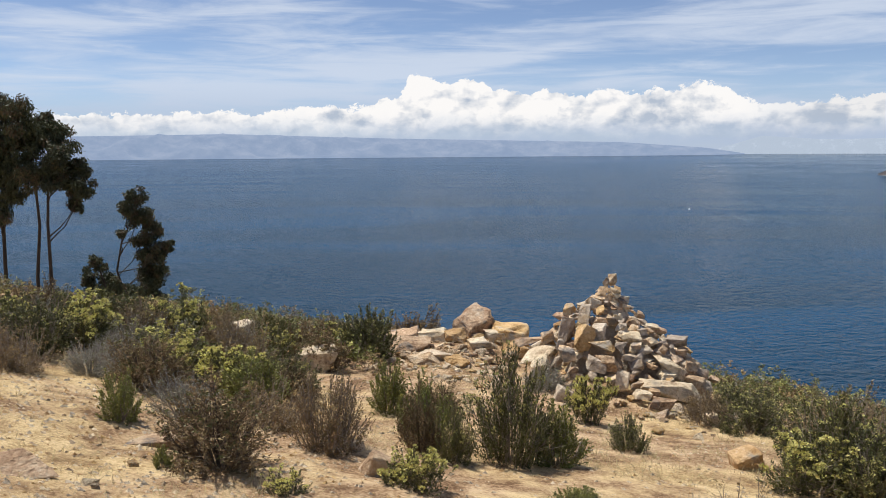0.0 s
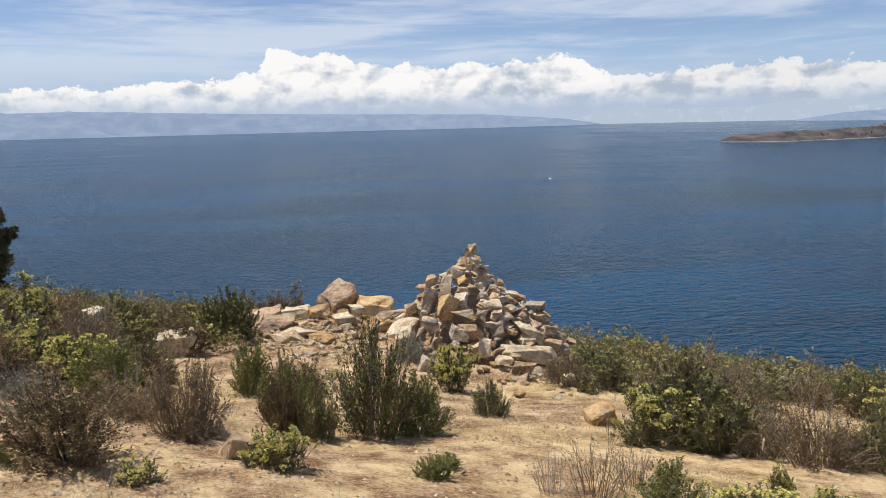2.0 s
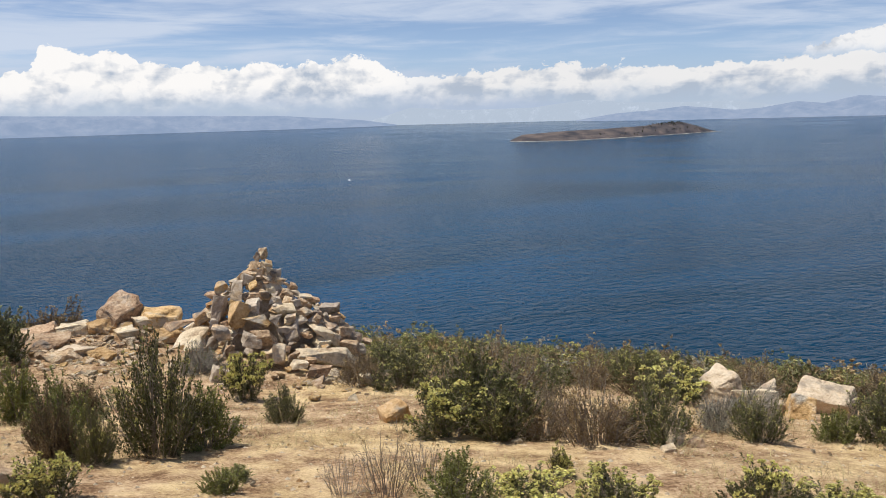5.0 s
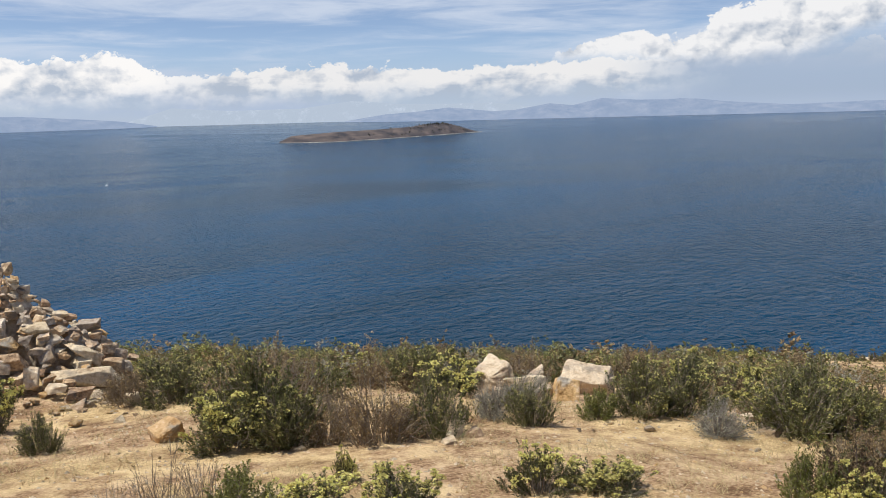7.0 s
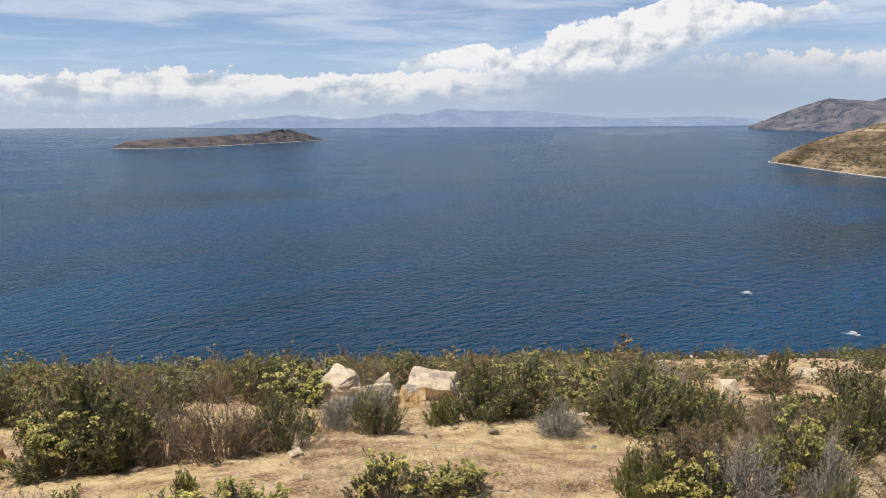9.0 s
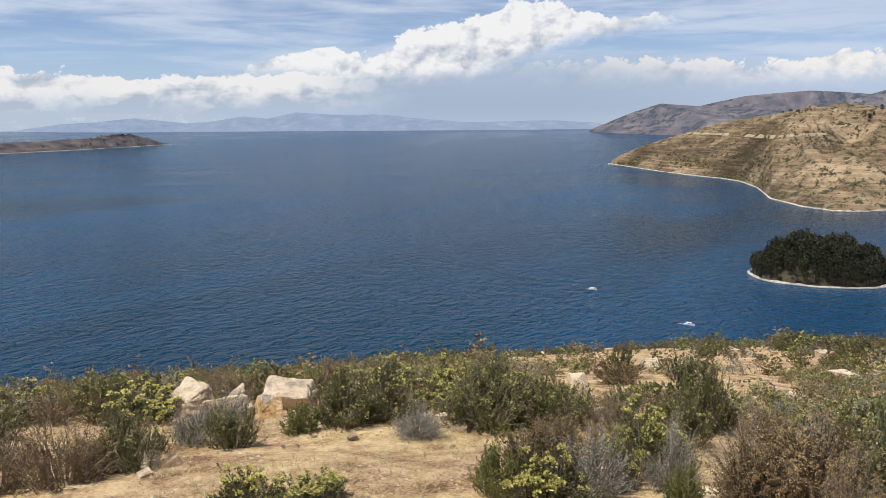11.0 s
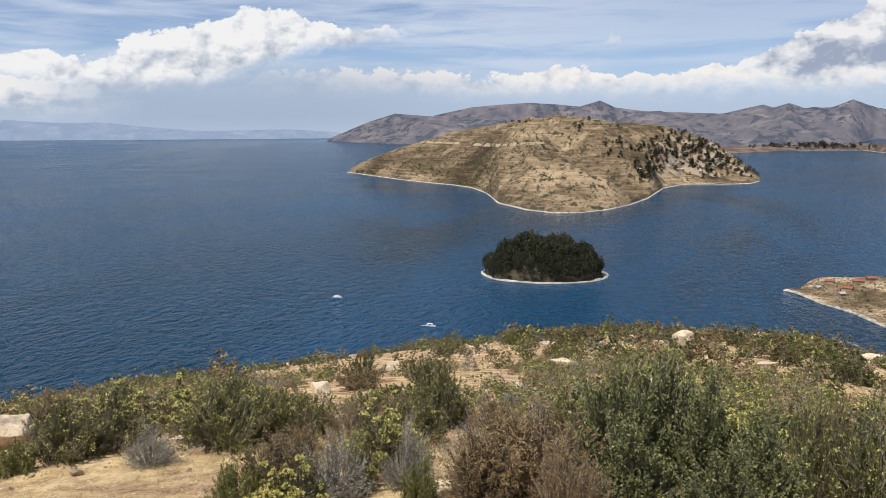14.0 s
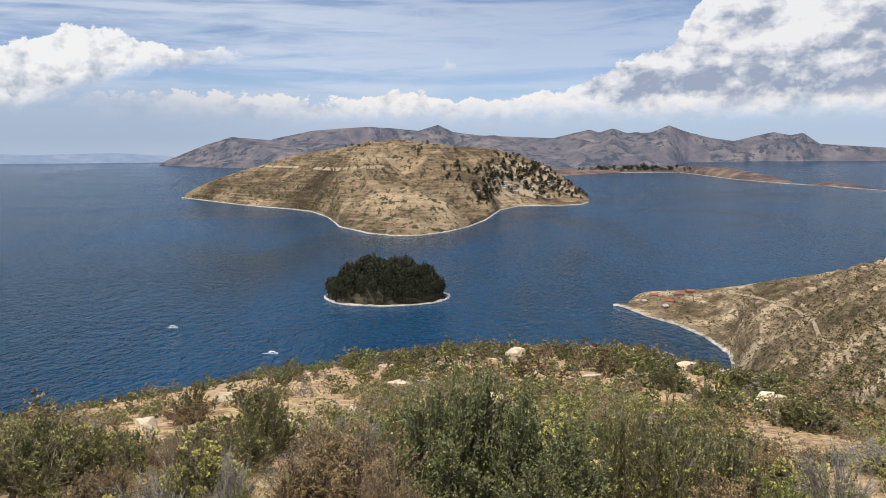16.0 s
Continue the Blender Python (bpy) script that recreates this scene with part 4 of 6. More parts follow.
stand("2.61,5.87,0.50,0.59,y 2.95,5.58,0.53,0.49,d 3.22,5.43,0.44,0.40,b 3.49,5.06,0.52,0.56,b 3.94,4.96,0.49,0.44,d 4.73,5.25,0.34,0.34,s 4.80,4.86,0.38,0.38,d 5.59,7.48,0.58,0.58,d 5.44,4.71,0.35,0.35,g 5.93,4.63,0.58,0.58,d 6.37,4.49,0.54,0.59,d 1.95,4.06,0.31,0.36,g 2.26,3.91,0.24,0.42,y 2.72,4.32,0.26,0.15,y 2.70,3.63,0.31,0.42,y 3.47,3.40,0.33,0.35,y 3.80,3.18,0.26,0.42,y 0.75,4.76,0.19,0.21,g 1.63,4.40,0.42,0.45,t 1.90,4.52,0.36,0.36,t 1.40,4.50,0.30,0.30,t", 3)
stand("2.93,7.81,0.41,0.52,d 3.51,7.58,0.41,0.64,b 4.21,7.32,0.47,0.65,d 5.29,8.05,0.40,0.60,b 5.83,3.77,0.34,0.43,s 6.50,3.51,0.59,0.61,d 6.93,3.31,0.53,0.48,d 7.25,3.03,0.43,0.49,d 8.93,5.42,0.43,0.50,y 4.63,2.41,0.33,0.22,g 4.71,2.17,0.51,0.47,m 5.04,1.93,0.49,0.53,s 6.23,2.77,0.24,0.43,b 5.85,1.90,0.56,0.51,y 7.36,2.06,0.53,0.53,d 8.15,1.98,0.69,0.41,d 7.18,2.55,0.42,0.47,b 8.56,6.37,0.44,0.66,b 9.82,6.72,0.41,0.66,d", 4)
stand("4.56,2.28,0.32,0.25,g 4.59,2.00,0.42,0.42,y 6.55,2.02,0.47,0.47,m 5.16,1.40,0.34,0.26,g 6.27,2.31,0.28,0.42,b 7.31,4.15,0.35,0.46,d 8.82,3.07,0.39,0.45,d 6.89,3.56,0.66,0.71,d 10.34,2.78,0.67,0.67,d 14.13,4.93,0.52,0.62,d 5.83,1.03,0.51,0.55,s", 5)
stand("16.43,-4.52,0.70,1.05,d 15.23,-5.70,0.67,1.12,d 9.10,-4.20,0.41,0.55,s 19.72,-4.20,0.69,1.11,d 23.11,-7.16,0.83,1.66,d 25.21,-9.59,0.92,1.84,b", 6)

stand("6.14,0.27,1.05,0.38,o 6.46,-0.11,1.09,0.44,o 5.45,0.05,0.69,0.40,o 6.15,-0.44,0.87,0.38,o 5.93,-0.75,0.77,0.40,o 5.35,-0.52,0.59,0.36,o 6.49,-1.18,0.92,0.26,d 6.03,-1.47,0.86,0.42,d 6.42,-1.97,0.74,0.42,d 5.35,-1.71,0.58,0.38,r 6.16,-2.73,0.61,0.42,s 6.74,-2.62,0.54,0.37,y 5.46,-2.03,0.53,0.29,g 5.14,-2.32,0.58,0.34,d 5.67,0.75,0.73,0.52,r 5.41,1.01,0.54,0.34,r 5.21,0.43,0.60,0.30,b", 7, 1.75)
stand("5.47,1.55,0.47,0.36,s 5.37,1.82,0.46,0.26,y 5.18,2.24,0.50,0.39,r 8.01,2.13,0.66,0.29,d 8.25,2.01,0.55,0.24,d 12.30,4.42,0.45,0.68,m 11.91,6.40,0.50,0.86,m", 8)
stand("-2.51,9.27,0.65,0.50,b -2.05,9.58,0.58,0.46,d -2.83,9.17,0.56,0.50,d -3.16,9.06,0.52,0.45,y -1.58,11.09,0.45,0.52,b -1.00,10.15,0.62,0.59,d -0.44,11.79,0.59,0.62,r -1.67,9.66,0.48,0.34,m -4.61,9.43,0.52,0.67,b -3.94,9.19,0.54,0.58,y -3.62,9.32,0.53,0.52,d", 9)

# bare ground where no shrub grows: centre and half-sizes, turned along the slope
BARE = [(-1.3, 8.3, 0.65, 0.85), (-2.9, 5.5, 1.2, 1.3), (-0.5, 7.5, 0.5, 1.8), (1.8, 6.8, 0.9, 1.1), (4.5, 3.9, 1.8, 1.0), (0.3, 10.2, 1.7, 1.0), (1.9, 9.3, 1.5, 1.2), (17.3, 7.3, 2.2, 1.0), (12.2, 4.7, 2.5, 0.9), (13.6, 3.2, 2.0, 0.8), (18.0, 3.4, 2.2, 0.6), (19.3, 8.0, 1.7, 1.3), (15.5, 5.2, 1.6, 0.7),
        (20.5, -2.6, 2.2, 0.5), (17.6, -4.2, 1.2, 1.1), (13.3, -5.0, 2.2, 0.75), (16.9, -6.1, 1.0, 0.7), (23.5, -6.0, 1.8, 0.5), (5.9, 5.4, 0.5, 0.5), (6.5, 5.95, 0.6, 0.45), (5.75, 6.1, 0.45, 0.45), (6.9, 6.3, 0.7, 0.5), (11.2, -4.2, 1.2, 0.7), (10.8, 3.7, 1.3, 0.6)]


def is_bare(x, y):
    return any(((x - a) / p) ** 2 + ((y - b) / q) ** 2 < 1 for a, b, p, q in BARE)


def spots(count, az0, az1, r0, r1, rng, low, high, power, taken, gap=0.40, clumped=False):
    """Free places on the hill, with a shrub height for each."""
    done, tries = [], 0
    while len(done) < count and tries < count * 25:
        tries += 1
        x, y = polar(rng.uniform(az0, az1), r0 + (r1 - r0) * rng.random() ** power)
        h = rng.uniform(low, high) * (0.75 + 0.5 * noise.noise((x * 0.35, y * 0.35, 7.0)))
        if clumped and noise.noise((x * 0.42, y * 0.42, 1.0)) < -0.10:
            continue
        if is_bare(x, y) or any((x - p) ** 2 + (y - q) ** 2 < (gap * (h + s)) ** 2 for p, q, s in taken):
            continue
        done.append((x, y, h))
        taken.append((x, y, h))
    return done


TAKEN = [(o.location.x, o.location.y, o.scale.z) for o in scene.objects if o.name.startswith("shrub")]


def scatter(count, az0, az1, r0, r1, seed, kinds, low, high, light, power=0.5):
    rng = random.Random(seed)
    for x, y, h in spots(count, az0, az1, r0, r1, rng, low, high, power, TAKEN):
        shrub(x, y, h, h * rng.uniform(1.1, 1.7), rng.choice(kinds), rng, light=light or math.hypot(x, y) > 8.6)


scatter(40, -32, -6, 6.6, 10.5, 22, "ydymsdysgydb", 0.42, 0.66, False)
scatter(42, 17, 54, 7.6, 11.0, 23, "dmbmybysb", 0.36, 0.56, False)
scatter(36, 50, 84, 7.2, 11.0, 24, "dmbysmbyg", 0.36, 0.58, False)
scatter(46, 84, 105, 6.6, 11.0, 25, "dmosmyrbs", 0.48, 0.8, False)
scatter(26, 105, 120, 6.8, 11.5, 28, "dmsyrbd", 0.34, 0.56, False)
scatter(26, -4, 16, 10.6, 13.0, 27, "dbbm", 0.36, 0.52, True)

# the scrub farther off, too many to tell apart
SCRUB_MATS = [TWIG, LEAF_DARK, LEAF_BROWN, LEAF_SILVER, LEAF_GREEN, FLOWER, LEAF_OLIVE, LEAF_RUST, LEAF_TIP]
SCRUB_KINDS = [(1, 2, 0.35), (2, 7, 0.4), (1, 8, 0.3), (2, 1, 0.4), (3, 2, 0.4), (1, 4, 0.5), (2, 3, 0.4), (6, 8, 0.3), (1, 1, 0.0), (4, 5, 0.25)]


def scrub(name, places, seed, leaves=224, size=0.085, stems=8):
    rng = random.Random(seed)
    forms = []
    for k in range(20):
        first, second, share = SCRUB_KINDS[k % 10]
        v, f, s = [], [], []
        lobes = [(rng.uniform(0, math.tau), rng.uniform(0.55, 1.2)) for _ in range(6)]
        for _ in range(leaves // 7):
            a, u = rng.uniform(0, math.tau), math.sqrt(rng.random())
            k_ = min(lobes, key=lambda q: abs(math.remainder(a - q[0], math.tau)))[1]
            top = (1.0 - 0.6 * u * u) * k_
            z = top * (0.12 + 0.90 * rng.random() ** 0.7)
            p = Vector((math.cos(a) * u * 0.5 * k_, math.sin(a) * u * 0.5 * k_, z))
            slot = second if second and z > 0.5 * top and rng.random() < share else first
            for _ in range(7):
                way = Vector((rng.gauss(0, 0.7) + p.x, rng.gauss(0, 0.7) + p.y, abs(rng.gauss(0.5, 0.5)))).normalized()
                blade(v, f, s, p + Vector((rng.gauss(0, 0.025), rng.gauss(0, 0.025), rng.gauss(0, 0.03))), way, size * rng.uniform(0.7, 1.3), size * rng.uniform(0.55, 0.85), rng, slot)
        for _ in range(stems):
            a, u = rng.uniform(0, math.tau), rng.random() * 0.5
            tube(v, f, s, [Vector((math.cos(a) * u * 0.4, math.sin(a) * u * 0.4, -0.04)), Vector((math.cos(a) * u, math.sin(a) * u, rng.uniform(0.4, 0.85)))], 0.010, 0.004)
        forms.append((np.array([tuple(q) for q in v]), f, s))
    verts, faces, slots, base = [], [], [], 0
    for x, y, z, h in places:
        fv, f, s = rng.choice(forms)
        h *= rng.uniform(0.7, 1.3)
        a, wd = rng.uniform(0, math.tau), h * rng.uniform(1.0, 1.5)
        ca, sa_ = math.cos(a) * wd, math.sin(a) * wd
        q = np.stack([fv[:, 0] * ca - fv[:, 1] * sa_ + x, fv[:, 0] * sa_ + fv[:, 1] * ca + y, fv[:, 2] * h + z], 1)
        verts.extend(q.tolist())
        faces.extend([tuple(i + base for i in g) for g in f])
        slots.extend(s)
        base += len(fv)
    return new(name, mesh_of(name, verts, faces, SCRUB_MATS, slots))


rng = random.Random(31)
near, far = [], []
for n_, a0, a1, r0, r1, lo, hi, pw in ((240, -36, -20, 8.0, 16.0, 0.20, 0.36, 0.7), (220, -20, -4, 8.0, 16.0, 0.28, 0.50, 0.7), (380, 14, 56, 9.0, 16.0, 0.30, 0.50, 0.7), (300, 52, 86, 9.0, 17.0, 0.26, 0.46, 0.7), (340, 82, 124, 9.0, 18.0, 0.36, 0.60, 0.7), (120, 40, 110, 6.5, 11.0, 0.16, 0.34, 0.7), (70, -32, 30, 5.8, 10.5, 0.14, 0.28, 0.7)):
    near += [(x, y, hill(x, y) - 0.02, h) for x, y, h in spots(n_, a0, a1, r0, r1, rng, lo, hi, pw, TAKEN, 0.30)]
for n_, a0, a1, r0, r1, lo, hi, pw in ((300, -38, -8, 15.0, 34.0, 0.22, 0.42, 0.8), (160, 14, 56, 15.0, 26.0, 0.34, 0.55, 0.8), (400, 52, 86, 16.0, 38.0, 0.30, 0.54, 0.8), (1350, 80, 126, 16.0, 48.0, 0.42, 0.74, 0.75)):
    far += [(x, y, hill(x, y) - 0.03, h) for x, y, h in spots(n_, a0, a1, r0, r1, rng, lo, hi, pw, TAKEN, 0.22, True)]
tagged(scrub("hilltop_scrub", near, 32, 560, 0.064, 4), "low dry scrub of brown and dark green bushes", "scrub", kind="stuff")
tagged(scrub("brow_scrub", far, 33, 308, 0.102, 2), "low dry scrub along the brow of the hill", "scrub", kind="stuff")

# ---- rocks of the hilltop ----
rock(0.36, 11.25, (0.56, 0.50, 0.56), 362, STONE, "squarish tan boulder standing on a stony ledge", 40, (24, -12), 0.05, hill(0.36, 11.25) + 0.04, "boulder", rugged=0.2, square=0.8, worn=3)
rock(-1.45, 9.05, (0.54, 0.36, 0.36), 302, STONE_PALE, "pale flat-topped rock among shrubs", 10, (6, 5), 0.2, name="boulder")
rock(-2.35, 9.9, (0.26, 0.22, 0.42), 303, STONE_PALE, "pale rounded rock behind shrubs", 40, (0, 0), 0.1, name="boulder")
rock(2.60, 8.10, (0.20, 0.17, 0.18), 304, STONE_PALE, "pale block of stone at the foot of a cairn", 15, (0, 12))
rock(2.36, 6.38, (0.27, 0.20, 0.22), 305, STONE_GOLD, "brown block of stone on dry ground", 10, (16, -12), square=0.7)
rock(1.22, 8.6, (0.24, 0.14, 0.20), 306, STONE_GREY, "grey splinter of stone behind a shrub", 0, (0, 20))
rock(-0.40, 5.05, (0.34, 0.26, 0.24), 307, STONE, "weathered tan rock in dry grass", 25, (0, 8), 0.25)
rock(-0.62, 5.60, (0.16, 0.12, 0.09), 308, STONE_PALE, "small pale stone in dry grass", 60, (0, 0))
rock(-2.15, 4.05, (0.42, 0.30, 0.16), 309, STONE, "flat tan slab sunk in bare earth", 15, (0, -6), 0.45)
rock(-1.85, 5.15, (0.70, 0.42, 0.10), 310, STONE, "broad flat slab level with bare earth", 8, (0, 0), 0.60)
rock(6.92, 6.18, (0.62, 0.46, 0.24), 331, STONE_GREY, "dark layered stone under a pale boulder", -40, (0, 0), 0.1, rugged=0.22, square=0.7)
rock(6.86, 6.14, (0.64, 0.50, 0.33), 338, STONE_PALE, "large pale flat-topped boulder on a layered stone", -44, (20, 10), 0.0, hill(6.92, 6.18) + 0.02, "boulder", rugged=0.15, square=0.7, worn=6)
rock(5.98, 5.60, (0.26, 0.20, 0.28), 312, STONE_GOLD, "yellowish block leaning against a boulder", -40, (-24, 8), 0.1, rugged=0.07, square=0.9)
rock(5.86, 6.52, (0.50, 0.44, 0.42), 313, STONE_PALE, "pale rounded boulder among shrubs", 10, (0, -6), 0.05, name="boulder", square=0.2, worn=6)
rock(6.24, 6.38, (0.42, 0.38, 0.43), 314, STONE_PALE, "pale pointed boulder among shrubs", 60, (0, 8), 0.05, name="boulder", square=0.1, worn=4)
rock(5.98, 6.30, (0.62, 0.36, 0.30), 315, STONE_PALE, "pale rock below rounded boulders", -40, (-10, 0), 0.1)
rock(5.95, 5.85, (0.26, 0.22, 0.22), 316, STONE_GREY, "small grey rock beside a boulder", 50, (0, 0), 0.1)
rock(3.95, 4.80, (0.22, 0.08, 0.19), 317, STONE_PALE, "upright pale splinter of stone", 25, (0, 28), 0.05)
rock(3.80, 4.66, (0.16, 0.12, 0.08), 318, STONE_PALE, "small pale stone on a path", 70, (0, 0))
rock(4.12, 4.78, (0.20, 0.14, 0.07), 319, STONE, "small flat brown stone on a path", 10, (0, 0))
rock(5.85, 4.45, (0.12, 0.10, 0.08), 320, STONE, "small tan stone at the foot of a shrub", 0, (0, 0))
rock(6.62, 4.02, (0.16, 0.13, 0.11), 321, STONE_PALE, "small pale stone at the foot of a shrub", 0, (0, 0))
rock(6.30, 3.62, (0.30, 0.20, 0.08), 322, STONE_GREY, "thin grey slab on dry ground", 20, (0, 0))
rock(7.70, 2.95, (0.26, 0.2, 0.2), 323, STONE_PALE, "pale rounded stone between shrubs", 0, (0, 10), 0.05)
rock(9.9, 2.3, (0.46, 0.36, 0.36), 324, STONE_PALE, "pale boulder between shrubs", 30, (0, 0), 0.05, name="boulder")
rock(5.35, 1.28, (0.20, 0.18, 0.14), 325, STONE_PALE, "small pale stone under a bush", 30, (0, 0), 0.1)
rock(21.7, -0.7, (0.62, 0.5, 0.75), 326, STONE_PALE, "upright pale rock on a brow", 30, (0, 10), 0.05, name="boulder")
rock(22.0, -0.2, (0.5, 0.4, 0.5), 327, STONE, "tan rock beside an upright rock", 30, (0, 0), 0.05, name="boulder")
rock(21.4, -1.1, (0.6, 0.4, 0.32), 328, STONE_PALE, "pale slab at the foot of an upright rock", 10, (0, 0), 0.05, name="boulder")
rng = random.Random(41)
for k in range(34):
    a = rng.uniform(96, 112)
    r = rng.uniform(20, 46)
    x, y = polar(a, r)
    s = rng.uniform(0.25, 0.75)
    rock(x, y, (s * rng.uniform(0.9, 1.5), s, s * rng.uniform(0.45, 0.8)), 400 + k, rng.choice((STONE_PALE, STONE_PALE, STONE)), "pale boulder in low scrub", rng.uniform(0, 360), (0, rng.uniform(-8, 8)), 0.1, name="boulder", group="boulders on the brow", rugged=0.08)
for k in range(16):
    x, y = polar(rng.uniform(60, 95), rng.uniform(12, 34))
    s = rng.uniform(0.2, 0.45)
    rock(x, y, (s * 1.3, s, s * 0.6), 450 + k, STONE_PALE, "pale boulder in low scrub", rng.uniform(0, 360), (0, 0), 0.1, name="boulder", group="boulders on the brow", rugged=0.08)

# the stony ledge beside the cairn
LEDGE = [(0.84, 10.90, 0.62, 0.5, 0.30, 4), (1.21, 10.53, 0.26, 0.22, 0.34, -48), (1.12, 10.62, 0.30, 0.3, 0.26, 0), (1.00, 10.68, 0.32, 0.3, 0.22, -18), (0.60, 11.02, 0.26, 0.24, 0.24, 0), (0.66, 10.78, 0.28, 0.24, 0.18, 5), (0.90, 10.49, 0.42, 0.30, 0.20, 0), (-0.50, 10.75, 0.56, 0.4, 0.30, 4), (-0.14, 10.80, 0.46, 0.4, 0.28, -4), (0.14, 10.62, 0.40, 0.32, 0.20, 5),
         (-0.40, 10.36, 0.56, 0.4, 0.16, 4), (-0.09, 10.00, 0.52, 0.36, 0.16, -6), (0.16, 9.80, 0.36, 0.3, 0.14, 8), (-0.25, 9.80, 0.40, 0.3, 0.14, 5), (0.45, 10.45, 0.36, 0.30, 0.16, 0)]
for k, (x, y, a, b, c, turn) in enumerate(LEDGE):
    rock(x, y, (a, b, c), 500 + k, (STONE_GOLD, STONE, STONE_PALE)[k % 3], "cracked tan ledge rock with loose rubble on it", turn, (6, random.Random(k).uniform(-10, 10)), 0.25, name="ledge_rock", group="ledge rocks by the cairn", rugged=0.26, square=0.3, worn=1)
FORMS = [stone_mesh("loose_stone", stone_bm(random.Random(600 + k), (1.0, 0.8, 0.55), 13, bevel=0.06, square=0.1), (STONE, STONE_PALE, STONE_GOLD, STONE_PALE)[k % 4]) for k in range(8)]


def loose(count, cx, cy, sx, sy, lo, hi, seed, joined=False):
    rng = random.Random(seed)
    verts, faces, slots = [], [], []
    for _ in range(count):
        x, y = rng.gauss(cx, sx), rng.gauss(cy, sy)
        s = lo + (hi - lo) * rng.random() ** 2
        form = rng.choice(FORMS)
        if joined:
            m = pose(x, y, hill(x, y) - 0.15 * s, rng.uniform(-20, 20), rng.uniform(-20, 20), rng.uniform(0, 360)) @ Matrix.Diagonal((s, s, s, 1))
            base = len(verts)
            verts += [m @ v.co for v in form.vertices]
            faces += [tuple(i + base for i in p.vertices) for p in form.polygons]
            slots += [FORMS.index(form) % 3] * len(form.polygons)
            continue
        ob = new("loose_stone", form)
        ob.matrix_world = pose(x, y, hill(x, y) - 0.22 * s, rng.uniform(-12, 12), rng.uniform(-12, 12), rng.uniform(0, 360)) @ Matrix.Diagonal((s, s, s, 1))
        tagged(ob, "loose broken stone on dry ground", "stone", "loose stones")
    if joined:
        tagged(new("rubble", mesh_of("rubble", verts, faces, [STONE, STONE_PALE, STONE_GOLD], slots)), "broken tan rubble strewn over a ledge", "rubble", kind="stuff")


loose(90, 0.05, 9.95, 0.62, 0.42, 0.08, 0.24, 51)
loose(520, 0.0, 9.8, 0.62, 0.55, 0.025, 0.12, 58, True)
loose(40, 2.3, 8.3, 0.45, 0.4, 0.05, 0.18, 52)
loose(26, -2.2, 4.9, 0.8, 0.7, 0.03, 0.10, 53)
loose(24, 4.2, 4.6, 1.6, 0.5, 0.03, 0.10, 54)
loose(24, 6.4, 3.4, 1.0, 0.6, 0.03, 0.12, 55)
loose(18, 1.6, 5.6, 1.2, 0.7, 0.03, 0.09, 56)

rng = random.Random(57)
for _ in range(30):
    x, y = polar(rng.uniform(92, 113), rng.uniform(12, 30))
    s = 0.10 + 0.30 * rng.random() ** 2
    ob = new("loose_stone", rng.choice(FORMS))
    ob.matrix_world = pose(x, y, hill(x, y) + 0.1 * s, rng.uniform(-12, 12), rng.uniform(-12, 12), rng.uniform(0, 360)) @ Matrix.Diagonal((s, s, s, 1))
    tagged(ob, "loose pale stone among low scrub", "stone", "loose stones")


def gravel(count, seed):
    rng = random.Random(seed)
    verts, faces, slots = [], [], []
    for _ in range(count):
        if rng.random() < 0.3:
            x, y = rng.uniform(-4.0, -0.6), rng.uniform(3.2, 6.4)
        elif rng.random() < 0.75:
            x, y = polar(rng.uniform(-30, 75), 3.2 + 5.5 * rng.random() ** 0.8)
        else:
            a, b, p, q = rng.choice(BARE)
            x, y = rng.gauss(a, p * 0.5), rng.gauss(b, q * 0.5)
        s = 0.004 + 0.022 * rng.random() ** 2
        z = hill(x, y) + 0.05 * noise.noise((x * 0.8, y * 0.8, 2.0)) + 0.022 * noise.noise((x * 2.7, y * 2.7, 5.0))
        base = len(verts)
        for k in range(4):
            t = math.tau * k / 4 + rng.uniform(-0.4, 0.4)
            verts.append((x + math.cos(t) * s * rng.uniform(0.7, 1.2), y + math.sin(t) * s * rng.uniform(0.7, 1.2), z - 0.002))
        verts.append((x + rng.gauss(0, s * 0.2), y + rng.gauss(0, s * 0.2), z + s * rng.uniform(0.4, 0.8)))
        m = rng.randint(0, 2)
        for k in range(4):
            faces.append((base + k, base + (k + 1) % 4, base + 4))
            slots.append(m)
    return mesh_of("gravel", verts, faces, [STONE_GOLD, STONE_PALE, STONE_PALE], slots)


tagged(new("gravel", gravel(15000, 61)), "small stones strewn over dry earth", "gravel", kind="stuff")


